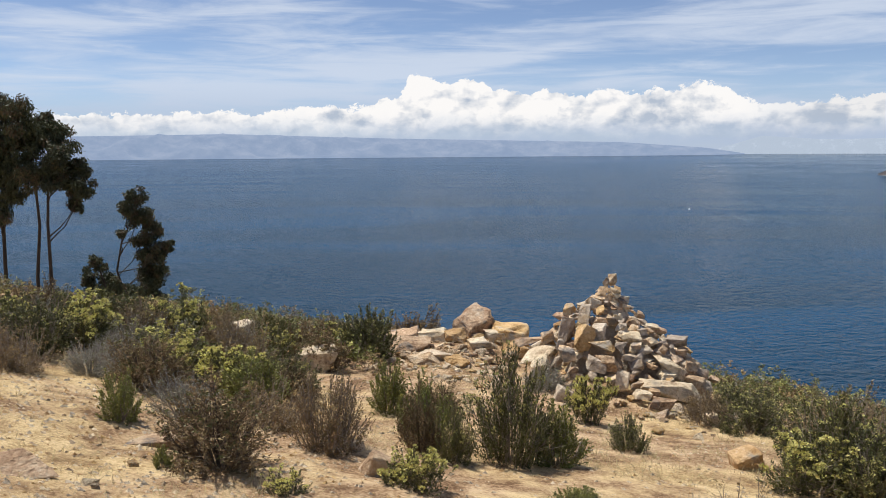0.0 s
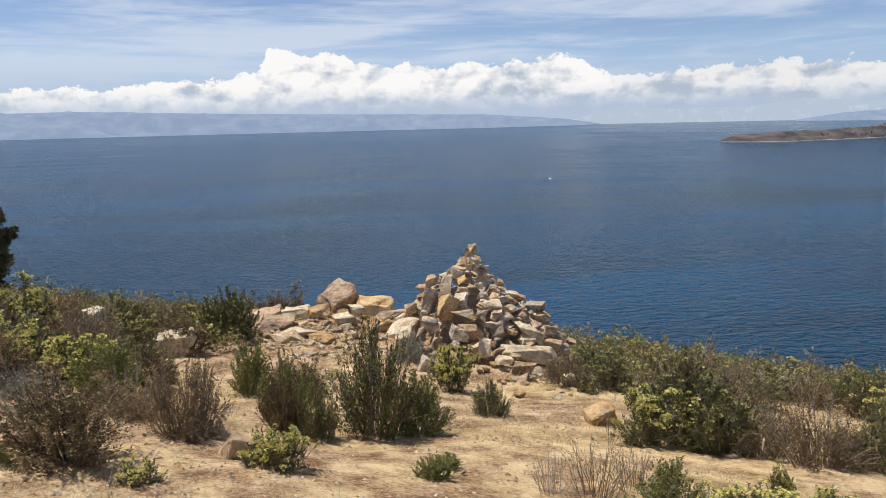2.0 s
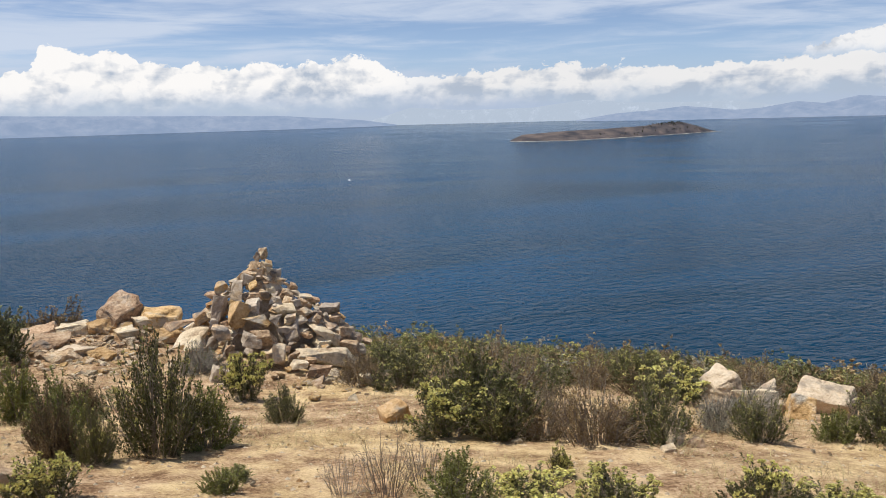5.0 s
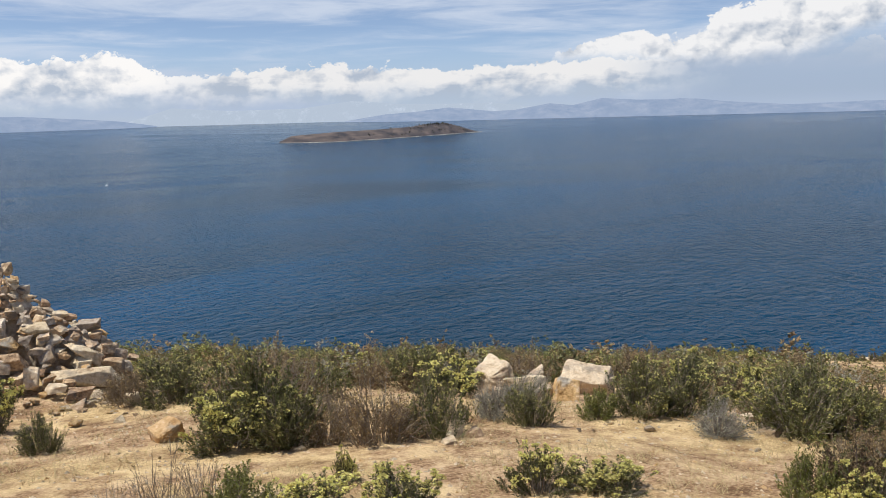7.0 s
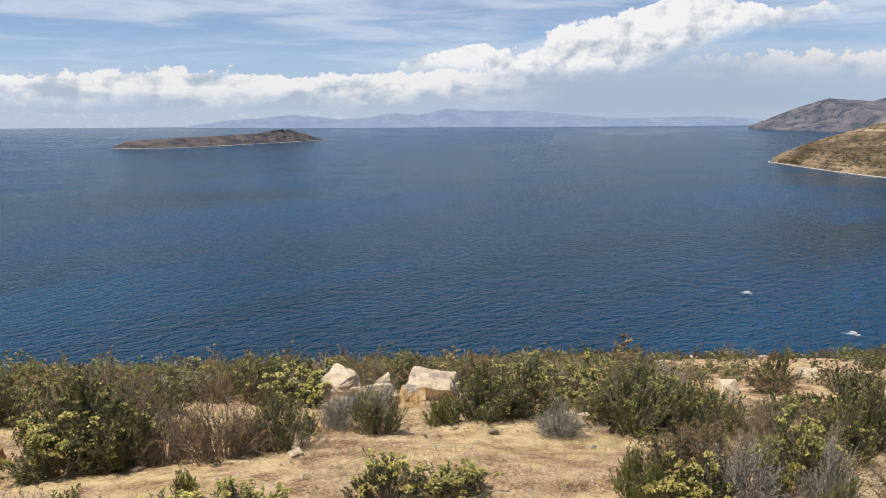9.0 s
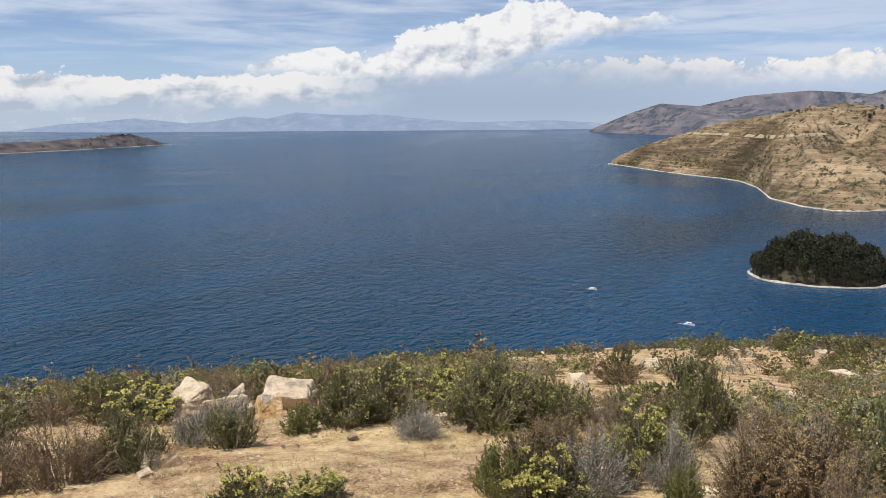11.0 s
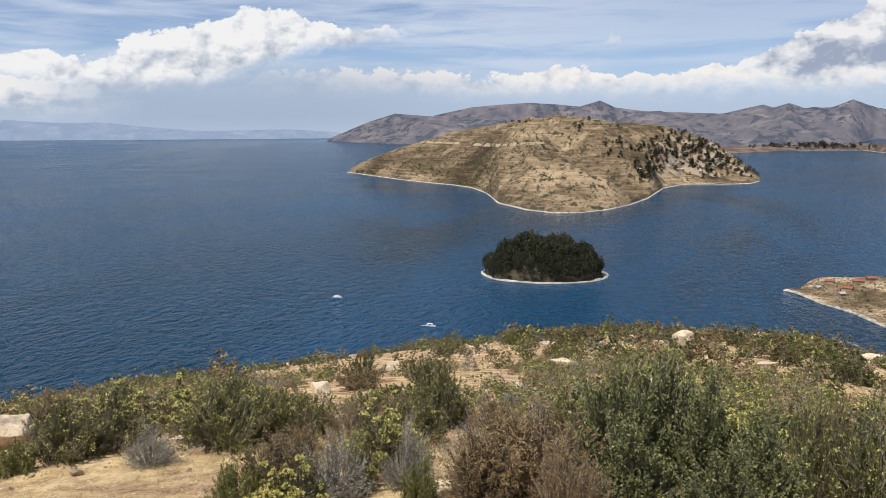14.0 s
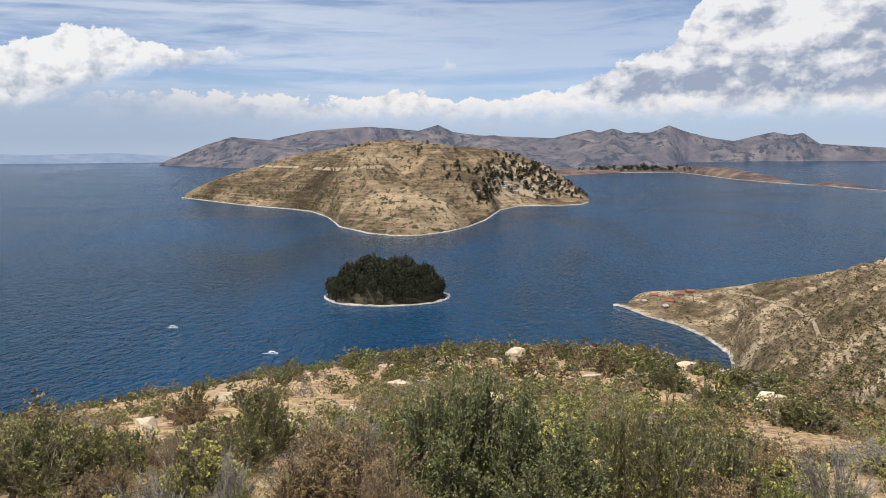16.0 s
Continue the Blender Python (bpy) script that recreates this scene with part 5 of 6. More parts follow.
def grass(count, seed):
    rng = random.Random(seed)
    verts, faces = [], []
    for _ in range(count):
        x, y = polar(rng.uniform(-32, 118), 3.0 + 9.0 * rng.random() ** 0.7)
        if noise.noise((x * 0.7, y * 0.7, 3.0)) < -0.12 or (x < -1.2 and y < 6.2 and rng.random() < 0.7):
            continue
        z = hill(x, y) + 0.05 * noise.noise((x * 0.8, y * 0.8, 2.0)) + 0.022 * noise.noise((x * 2.7, y * 2.7, 5.0)) - 0.004
        tall = rng.uniform(0.02, 0.06) if rng.random() < 0.96 else rng.uniform(0.07, 0.16)
        for _ in range(7):
            a, lean = rng.uniform(0, math.tau), rng.uniform(0.6, 2.2)
            p = Vector((x + rng.gauss(0, 0.03), y + rng.gauss(0, 0.03), z))
            q = p + Vector((math.cos(a) * lean, math.sin(a) * lean, 1.0)) * tall * rng.uniform(0.5, 1.2)
            u = Vector((-math.sin(a), math.cos(a), 0)) * 0.0022
            base = len(verts)
            verts.extend((p - u, p + u, q))
            faces.append((base, base + 1, base + 2))
    return mesh_of("dry_grass", verts, faces, [STRAW])


tagged(new("dry_grass", grass(24000, 62)), "short dry straw-coloured grass", "grass", kind="stuff")

# ---- eucalyptus trees ----


def crown_mesh(name, rng, clumps, size, mats, share=0.25):
    """Hanging leaves in uneven clumps; clumps: centre and half-sizes."""
    v, f, s = [], [], []
    for c, half in clumps:
        n = int(50 + 1300 * half.x * half.y)
        rust = rng.random() < share
        for _ in range(n):
            d = Vector((rng.gauss(0, 1), rng.gauss(0, 1), rng.gauss(0, 1))).normalized() * rng.random() ** 0.38
            p = c + Vector((d.x * half.x, d.y * half.y, d.z * half.z))
            way = Vector((rng.gauss(0, 0.5), rng.gauss(0, 0.5), -0.7 + rng.gauss(0, 0.5))).normalized()
            leaf(v, f, s, p, way, size * rng.uniform(0.7, 1.4), size * rng.uniform(0.28, 0.45), rng, 1 if (rust and rng.random() < 0.6) else 0)
    return mesh_of(name, v, f, mats, s)


def toward(az, el, r):
    """A point seen from the hilltop in that direction."""
    return Vector((*polar(az, r), EYE + r * math.tan(radians(el))))


def eucalyptus(r, trunk, clumps, seed, label, thick=0.11):
    """A tree by its trunk's line and the clumps of its crown: azimuth, elevation and, for clumps, half-width in degrees."""
    rng = random.Random(seed)
    line = [toward(a, e, r) for a, e in trunk]
    x, y = line[0].x, line[0].y
    base = Vector((x, y, min(hill(x, y), line[0].z) - 0.3))
    root = new("eucalyptus_tree")
    root.location = base
    tagged(root, label, "tree", "eucalyptus trees")
    line = [Vector((0, 0, 0))] + [p - base + Vector((rng.gauss(0, 0.02), rng.gauss(0, 0.02), 0)) for p in line]
    v, f, s = [], [], []
    tube(v, f, s, line, thick, thick * 0.4, sides=7)
    part("trunk", mesh_of("trunk", v, f, [BARK], smooth=True), None, root)
    tufts = []
    for a, e, half in clumps:
        size = r * radians(half)
        depth = rng.uniform(-0.8, 0.8)
        c = toward(a, e, r + depth) - base
        low = c.z - size * 1.4 - 0.5 * abs(c.x - line[-1].x)
        i = min(range(len(line)), key=lambda k: abs(line[k].z - low))
        p = line[i] if i == 0 else line[i - 1].lerp(line[i], rng.uniform(0.4, 1.0))
        m = p.lerp(c, 0.55) + Vector((0, 0, -0.12 * (c - p).length))
        v, f, s = [], [], []
        tube(v, f, s, [p, p.lerp(m, 0.5) + Vector((rng.gauss(0, 0.04), 0, 0)), m, c], thick * 0.38, 0.015, sides=5)
        part("limb", mesh_of("limb", v, f, [BARK], smooth=True), None, root)
        for _ in range(15):
            d = Vector((rng.gauss(0, 1), rng.gauss(0, 1), rng.gauss(0, 1))).normalized() * size * rng.uniform(0.3, 1.0)
            tufts.append((c + d, Vector((1, 1, 0.9)) * size * rng.uniform(0.30, 0.52)))
    part("crown", crown_mesh("crown", rng, tufts, 0.15, [EUC_LEAF, EUC_RUST], 0.35), None, root)
    return root


TALL_TREE = "tall dark eucalyptus tree with bare trunk below"
eucalyptus(38.0, [(-25.86, -7.6), (-25.65, -4.5), (-25.7, -1.7), (-25.9, 0.5)], [(-26.4, 2.0, 1.1), (-25.7, 0.9, 1.2), (-24.5, 1.0, 1.05), (-24.2, 0.0, 1.0), (-25.7, -0.9, 1.2), (-24.4, -1.0, 0.9), (-26.6, 0.4, 1.2), (-24.9, 1.7, 0.7)], 71, TALL_TREE, 0.085)
eucalyptus(37.2, [(-25.14, -7.7), (-25.15, -4.5), (-24.95, -2.1), (-24.6, -0.6)], [(-23.9, -1.9, 0.75), (-23.1, -1.2, 0.8), (-22.95, -2.2, 0.65), (-23.4, -3.2, 0.5), (-24.7, -1.7, 0.7), (-24.4, -0.4, 0.8), (-23.6, -0.9, 0.5)], 72, TALL_TREE, 0.085)
eucalyptus(38.8, [(-27.6, -7.0), (-27.5, -3.5), (-27.3, -0.5), (-27.1, 1.5)], [(-27.0, 2.6, 0.9), (-27.2, 1.2, 1.4), (-27.4, -0.9, 1.3), (-27.0, -2.3, 0.9), (-27.7, -3.4, 0.9), (-28.6, 0.5, 1.5), (-28.9, -2.0, 1.4), (-28.2, 2.4, 1.2), (-26.6, -1.5, 0.8)], 73, TALL_TREE, 0.09)
eucalyptus(41.0, [(-20.4, -11.0), (-21.3, -7.5), (-20.94, -5.8), (-20.3, -4.4)], [(-19.9, -2.75, 0.66), (-20.6, -3.5, 0.45), (-19.75, -3.9, 0.9), (-19.1, -4.9, 0.75), (-19.65, -5.7, 0.75), (-19.2, -6.4, 0.75), (-19.3, -7.2, 0.85), (-18.25, -6.0, 0.48), (-20.9, -5.1, 0.3), (-18.6, -6.6, 0.5)], 76, "slender dark eucalyptus tree by the water", 0.07)
eucalyptus(41.8, [(-19.3, -11.5), (-19.2, -9.5), (-19.3, -8.0)], [(-19.1, -8.1, 0.9), (-19.4, -9.0, 0.95), (-19.0, -10.2, 0.7), (-18.7, -7.5, 0.4)], 77, "slender dark eucalyptus tree by the water", 0.09)
eucalyptus(40.0, [(-21.9, -11.0), (-22.0, -8.6), (-22.3, -7.4)], [(-22.4, -6.95, 0.5), (-22.95, -7.8, 0.55), (-21.9, -8.1, 0.6), (-22.5, -8.7, 0.8)], 78, "small dark eucalyptus tree by the water", 0.07)
eucalyptus(39.0, [(-20.8, -11.5), (-20.9, -9.6), (-20.8, -9.0)], [(-21.3, -8.7, 0.7), (-20.5, -8.9, 0.7), (-20.9, -9.6, 0.9)], 79, "low dark eucalyptus growth below taller trees", 0.07)

# ---- islet ----
LITTER = material("forest_floor", [(0.35, (0.03, 0.026, 0.015)), (0.65, (0.10, 0.08, 0.05))], 0.4, 0.95, 0.5, 1.5, bump_dist=0.3)
ISLET = (586.0, 78.0)


def islet_mesh():
    rows = []
    for k in range(17):
        u = k / 16
        row = []
        for j in range(72):
            t = -math.tau * j / 72
            edge = 1.0 + 0.07 * noise.noise((math.cos(t) * 1.5, math.sin(t) * 1.5, 3.0)) + 0.03 * noise.noise((math.cos(t) * 6, math.sin(t) * 6, 3.0))
            q = (1 - u) * edge
            h = -4.0 + 5.2 * min(1.0, u * 9) + 11.0 * max(0.0, 1 - (1 - u) ** 1.6) * (1 if u > 0.1 else 0.4)
            row.append((math.cos(t) * 37 * q, math.sin(t) * 43.5 * q, h + 0.5 * noise.noise((math.cos(t) * 8 * q, math.sin(t) * 8 * q, 1.0))))
        rows.append(row)
    return grid_mesh("islet", rows[::-1], [LITTER], close=True)


islet = new("islet", islet_mesh())
islet.location = (*ISLET, LAKE_Z)
tagged(islet, "small wooded islet with a pale rocky shore", "islet", kind="structure")


def shore(name, pts, width, seed, label, mat=SHORE_ROCK, closed=False, rise=1.1):
    """A band of pale broken rock along a waterline: points on the lake."""
    rng = random.Random(seed)
    fine = []
    n = len(pts)
    for i in range(n if closed else n - 1):
        p, q = Vector(pts[i]), Vector(pts[(i + 1) % n])
        steps = max(1, int((q - p).length / (width * 0.45)))
        fine += [p.lerp(q, k / steps) for k in range(steps)]
    rows = [[], [], [], []]
    m = len(fine)
    for i, p in enumerate(fine):
        a, b = fine[(i - 1) % m if closed else max(0, i - 1)], fine[(i + 1) % m if closed else min(m - 1, i + 1)]
        side = Vector((-(b - a).y, (b - a).x)).normalized()
        z = lake_z(p.length)
        wd = width * (0.35 + 0.9 * abs(noise.noise((p.x * 0.02, p.y * 0.02, 5.0)))) * rng.uniform(0.5, 1.4)
        for k, (o, h) in enumerate(((-0.55, -1.0), (-0.25, 0.35 * rise * rng.uniform(0.4, 1.5)), (0.2, rise * rng.uniform(0.5, 1.4)), (0.6, -0.8))):
            rows[k].append((p.x + side.x * o * wd, p.y + side.y * o * wd, z + h))
    ob = new(name, grid_mesh(name, rows, [mat], smooth=False, close=closed))
    return tagged(ob, label, "shore", kind="structure")


shore("islet_shore", [(ISLET[0] + math.cos(t) * 37 * e, ISLET[1] + math.sin(t) * 43.5 * e) for t, e in ((math.tau * j / 48, 1.0 + 0.07 * noise.noise((math.cos(math.tau * j / 48) * 1.5, math.sin(math.tau * j / 48) * 1.5, 3.0))) for j in range(48))], 4.2, 81, "pale broken rocks round an islet", closed=True)
shore("headland_shore", [polar(a, r - 1) for a, r, _, _ in PENINSULA], 7.0, 82, "pale rocky edge of a headland")
shore("cape_shore", [polar(a, r) for a, r, _, _ in SLOPE[:7]], 4.0, 83, "pale rocky edge of a cape")
shore("island_shore", [polar(a, r - 2) for a, r in ((27.1, 2790), (27.9, 2765), (30.6, 2750), (33.2, 2840), (35.9, 2960), (38.2, 3090), (40.6, 3255))], 7.0, 84, "pale shore of a low island")
shore("spit_shore", [polar(a, r - 2) for a, r in ((98.2, 3270), (101.8, 3320), (103.5, 3050), (105.3, 2790), (108.6, 2540), (111.2, 2415), (113.9, 2270), (118, 2150))], 4.0, 85, "pale shore of a low spit")


def wood_tree(seed, leaves=260, slim=0.6):
    """A tree one metre high, for woods far off."""
    rng = random.Random(seed)
    root = new("tree")
    v, f, s = [], [], []
    tube(v, f, s, [Vector((0, 0, -0.15)), Vector((rng.gauss(0, 0.02), rng.gauss(0, 0.02), 0.4)), Vector((0, 0, 0.85))], 0.022, 0.008, sides=5)
    part("trunk", mesh_of("trunk", v, f, [BARK]), None, root)
    v, f, s = [], [], []
    lumps = [(Vector((rng.gauss(0, 0.11) * slim, rng.gauss(0, 0.11) * slim, z)), r) for z, r in ((0.35, 0.15), (0.45, 0.19), (0.55, 0.21), (0.66, 0.20), (0.76, 0.17), (0.87, 0.12))]
    for k in range(leaves):
        c, r = lumps[k % 6]
        d = Vector((rng.gauss(0, 1), rng.gauss(0, 1), rng.gauss(0, 1))).normalized() * rng.random() ** 0.3 * r
        d.x, d.y = d.x * (slim + 0.5), d.y * (slim + 0.5)
        leaf(v, f, s, c + d, Vector((rng.gauss(0, 0.6), rng.gauss(0, 0.6), rng.gauss(0.6, 0.6))).normalized(), 0.10 * rng.uniform(0.7, 1.3), 0.05, rng)
    part("crown", mesh_of("crown", v, f, [WOOD_FAR]), None, root)
    return root


TREES = [wood_tree(700 + k, slim=0.45 + 0.12 * k) for k in range(4)]
FRESH = list(TREES)


FAR_WOODS = []


def plant(x, y, z, height, rng, label, group, wide=1.0, far=False):
    if far:
        FAR_WOODS.append((x, y, z, height, wide))
        return None
    if FRESH:
        ob = FRESH.pop()
    else:
        src = rng.choice(TREES)
        ob = copy_thing(src, pose(x, y, z))
    ob.matrix_basis = pose(x, y, z, 0, 0, rng.uniform(0, 360)) @ Matrix.Diagonal((height * wide, height * wide, height, 1))
    return tagged(ob, label, "tree", group)


rng = random.Random(91)
spots_ = []
while len(spots_) < 215:
    t, u = rng.uniform(0, math.tau), math.sqrt(rng.random()) * 0.985
    x, y = math.cos(t) * 37 * u, math.sin(t) * 43.5 * u
    if any((x - a) ** 2 + (y - b) ** 2 < 12 for a, b in spots_):
        spots_.append((x, y)) if rng.random() < 0.15 else None
        continue
    spots_.append((x, y))
    h = 1.2 + 11.0 * (1 - u ** 1.6)
    plant(ISLET[0] + x, ISLET[1] + y, LAKE_Z + h - 1.2, rng.uniform(13.0, 20.5) * (0.60 + 0.42 * (1 - u ** 3)), rng, "dark dense tree on a small islet", "trees on the islet", 0.95)

# ---- headland: trees, houses, track ----
from mathutils.bvhtree import BVHTree


def surface(ob):
    me = ob.data
    return BVHTree.FromPolygons([ob.matrix_world @ v.co for v in me.vertices], [tuple(p.vertices) for p in me.polygons])


def meet(tree, az, el):
    """Where the line of sight from the hilltop in that direction meets a slope."""
    way = Vector((math.sin(radians(az)) * math.cos(radians(el)), math.cos(radians(az)) * math.cos(radians(el)), math.sin(radians(el))))
    return tree.ray_cast(Vector((0, 0, EYE)), way)[0]


HEAD = surface(peninsula)
CAPE = surface(lower)
rng = random.Random(92)
SITES = [(60, 93.2, 1.2, -2.2, 0.3), (110, 92.6, 1.5, -1.75, 0.5), (70, 91.6, 1.2, -0.75, 0.35), (14, 95.3, 0.4, -2.75, 0.12), (48, 90.2, 1.6, -1.3, 0.45), (44, 92.8, 1.2, -1.4, 0.45), (24, 94.6, 0.7, -1.9, 0.45), (16, 88.0, 0.9, -1.1, 0.35), (30, 89.0, 0.35, -2.7, 0.35), (14, 80.6, 0.5, 0.55, 0.06), (8, 91.2, 1.6, -0.4, 0.2), (6, 84.5, 1.5, 0.2, 0.25)]
for count, a, da, e, de in SITES:
    for _ in range(count):
        p = meet(HEAD, rng.gauss(a, da), rng.gauss(e, de))
        if p:
            s = rng.uniform(5, 12) * (0.6 if e > 0.3 else 1.0)
            plant(p.x, p.y, p.z - 0.8, s, rng, "dark tree by a lakeside village", "trees on the headland", 1.5, far=rng.random() < 0.82)
ISLE = surface(bpy.data.objects["far_island"])
for count, a, da, e, de in ((70, 37.6, 0.7, -0.72, 0.06), (14, 34.0, 1.8, -1.33, 0.05), (26, 38.5, 0.9, -1.02, 0.12), (12, 36.0, 0.6, -0.95, 0.06), (6, 40.0, 0.3, -1.2, 0.05)):
    for _ in range(count):
        p = meet(ISLE, rng.gauss(a, da), rng.gauss(e, de))
        if p:
            plant(p.x, p.y, p.z - 1, rng.uniform(4, 8.5), rng, "dark tree on a low far island", "trees on the island", 1.3, far=True)
SPIT = surface(bpy.data.objects["sand_spit"])
for _ in range(120):
    p = meet(SPIT, rng.triangular(95.2, 103.0, 99.0), rng.gauss(-1.02, 0.08))
    if p:
        plant(p.x, p.y, p.z - 1, rng.uniform(7, 17), rng, "dark tree on a far sandy shore", "trees on the spit", 1.9, far=True)

def joined_woods(places, seed):
    rng = random.Random(seed)
    verts, faces, base = [], [], 0
    for x, y, z, h, wide in places:
        crown = next(c for c in rng.choice(TREES).children if c.name.startswith("crown")).data
        a = rng.uniform(0, math.tau)
        ca, sn = math.cos(a) * h * wide, math.sin(a) * h * wide
        verts += [(v.co.x * ca - v.co.y * sn + x, v.co.x * sn + v.co.y * ca + y, v.co.z * h + z) for v in crown.vertices]
        faces += [tuple(i + base for i in p.vertices) for p in crown.polygons]
        base += len(crown.vertices)
    return tagged(new("far_woods", mesh_of("far_woods", verts, faces, [WOOD_FAR])), "dark woods scattered on far shores", "woods", kind="stuff")


joined_woods(FAR_WOODS, 98)

PLASTER = material("house_wall", [(0.3, (0.32, 0.24, 0.17)), (0.7, (0.50, 0.40, 0.30))], 0.6, 0.95, 0.3, 2.0, spread=0.2)
ROOF_RED = material("red_roof", [(0.3, (0.24, 0.075, 0.04)), (0.7, (0.36, 0.13, 0.07))], 0.8, 0.85, 0.4, 3.0)
ROOF_TIN = material("tin_roof", [(0.3, (0.30, 0.28, 0.26)), (0.7, (0.52, 0.50, 0.47))], 0.8, 0.6, 0.2, 3.0)
DARK_PANE = material("dark_opening", [(0.3, (0.02, 0.02, 0.022)), (0.7, (0.05, 0.05, 0.05))], 1.0, 0.3)
WHITE_PAINT = material("white_paint", [(0.3, (0.78, 0.79, 0.80)), (0.7, (0.88, 0.88, 0.88))], 1.5, 0.4)
WAKE_WATER = material("wake_water", [(0.3, (0.004, 0.027, 0.054)), (0.7, (0.007, 0.042, 0.084))], 0.05, 0.25, 1.0, 0.16, bump_dist=4.0, spec=0.16)
FOAM = material("foam", [(0.35, (0.20, 0.27, 0.33)), (0.65, (0.62, 0.66, 0.70))], 0.7, 0.8)


def block(x0, x1, y0, y1, z0, z1):
    bm = bmesh.new()
    bmesh.ops.create_cube(bm, size=1.0)
    for v in bm.verts:
        v.co = Vector(((x0 + x1) / 2 + v.co.x * (x1 - x0), (y0 + y1) / 2 + v.co.y * (y1 - y0), (z0 + z1) / 2 + v.co.z * (z1 - z0)))
    bmesh.ops.bevel(bm, geom=bm.edges[:], offset=0.03, segments=1, affect="EDGES")
    return bm


def house(x, y, z, long, wide, tall, turn, roof_mat, label, group):
    root = new("house")
    root.matrix_world = pose(x, y, z, 0, 0, turn)
    tagged(root, label, "house", group)
    wall = part("wall", block(-long / 2, long / 2, -wide / 2, wide / 2, -1.5, tall), PLASTER, root)
    bm = bmesh.new()
    e = 0.4
    ridge = tall + wide * 0.28
    pts = [bm.verts.new(p) for p in ((-long / 2 - e, -wide / 2 - e, tall - 0.1), (long / 2 + e, -wide / 2 - e, tall - 0.1), (long / 2 + e, 0, ridge), (-long / 2 - e, 0, ridge), (-long / 2 - e, wide / 2 + e, tall - 0.1), (long / 2 + e, wide / 2 + e, tall - 0.1))]
    for q in ((0, 1, 2, 3), (3, 2, 5, 4), (0, 3, 4), (1, 5, 2), (0, 4, 5, 1)):
        bm.faces.new([pts[i] for i in q])
    part("roof", bm, roof_mat, root)
    part("door", block(-0.5, 0.5, -wide / 2 - 0.06, -wide / 2 + 0.05, 0.0, 2.0), DARK_PANE, root)
    for u in (-0.3, 0.3):
        part("window", block(u * long - 0.5, u * long + 0.5, -wide / 2 - 0.06, -wide / 2 + 0.05, 1.0, 1.9), DARK_PANE, root)
    return root


rng = random.Random(93)
for k in range(52):
    p = meet(HEAD, rng.gauss(91.9, 1.7), rng.gauss(-1.9, 0.6))
    if p:
        house(p.x, p.y, p.z, rng.uniform(6, 11), rng.uniform(4, 6), rng.uniform(2.6, 4), rng.uniform(0, 180), rng.choice((ROOF_TIN, ROOF_RED, ROOF_TIN)), "small adobe house in a lakeside village", "village houses")
for k, (a, r, s, roof) in enumerate(((101.5, 555, 6.0, ROOF_RED), (100.5, 572, 4.5, ROOF_RED), (102.1, 566, 6.0, ROOF_RED), (102.8, 571, 5.5, ROOF_RED), (101.2, 545, 3.5, ROOF_TIN), (99.8, 566, 3.5, ROOF_TIN))):
    x, y = polar(a, r)
    hit = CAPE.ray_cast(Vector((x, y, 100)), Vector((0, 0, -1)))[0] or Vector((x, y, LAKE_Z + 2))
    house(x, y, hit.z, s, 3.0, 1.7, 60 + 15 * k, roof, "low house with a red roof on a cape", "houses on the cape")


def track(name, tree, rows, width, mat, label):
    """A trodden track laid on a slope through directions seen from the hilltop."""
    pts = []
    for (a, e), (a2, e2) in zip(rows, rows[1:]):
        for k in range(14):
            p = meet(tree, a + (a2 - a) * k / 14, e + (e2 - e) * k / 14)
            if p:
                pts.append(p)
    lines = [[], []]
    for i, p in enumerate(pts):
        q = pts[min(i + 1, len(pts) - 1)] - pts[max(i - 1, 0)]
        side = Vector((-q.y, q.x, 0)).normalized() * width / 2 if q.length > 1e-6 else Vector((width / 2, 0, 0))
        for line, sgn in zip(lines, (1, -1)):
            c = p + side * sgn
            hit = tree.ray_cast(Vector((c.x, c.y, 300)), Vector((0, 0, -1)))[0]
            line.append((c.x, c.y, (hit.z if hit else p.z) + 0.35))
    ob = new(name, grid_mesh(name, lines, [mat]))
    return tagged(ob, label, "track", kind="structure")


TRACK = material("bare_track", [(0.3, (0.30, 0.23, 0.15)), (0.7, (0.44, 0.35, 0.24))], 0.05, 0.95, 0.3, 0.4)
track("track_headland", HEAD, [(73.8, -0.72), (76.4, -0.85), (79.4, -0.98), (82.6, -0.80)], 4.5, TRACK, "pale track along a brown headland")
track("track_village", HEAD, [(90.1, -3.1), (90.5, -2.5), (90.9, -2.1), (91.0, -1.7)], 5.0, TRACK, "pale track up through a village")
track("track_slope", CAPE, [(105.2, -8.9), (106.9, -9.14), (108.95, -9.66), (110.3, -10.44), (110.7, -11.45), (112.3, -12.17), (112.6, -12.99)], 1.1, TRACK, "pale track winding down a scrubby slope")

FIELD = material("dry_field", [(0.3, (0.26, 0.20, 0.135)), (0.7, (0.42, 0.335, 0.235))], 0.08, 0.95, 0.3, 0.3)


def field(tree, x, y, long, wide, turn):
    """A small dry field laid on a slope."""
    rows, c, sn = [], math.cos(turn), math.sin(turn)
    for i in range(7):
        row = []
        for j in range(7):
            u, v = (i / 6 - 0.5) * long, (j / 6 - 0.5) * wide * (1 + 0.3 * math.sin(i))
            px, py = x + u * c - v * sn, y + u * sn + v * c
            hit = tree.ray_cast(Vector((px, py, 300)), Vector((0, 0, -1)))[0]
            row.append((px, py, (hit.z if hit else LAKE_Z) + 1.2))
        rows.append(row)
    return tagged(new("field", grid_mesh("field", rows, [FIELD])), "pale dry terraced field by a lakeside village", "field", kind="structure")


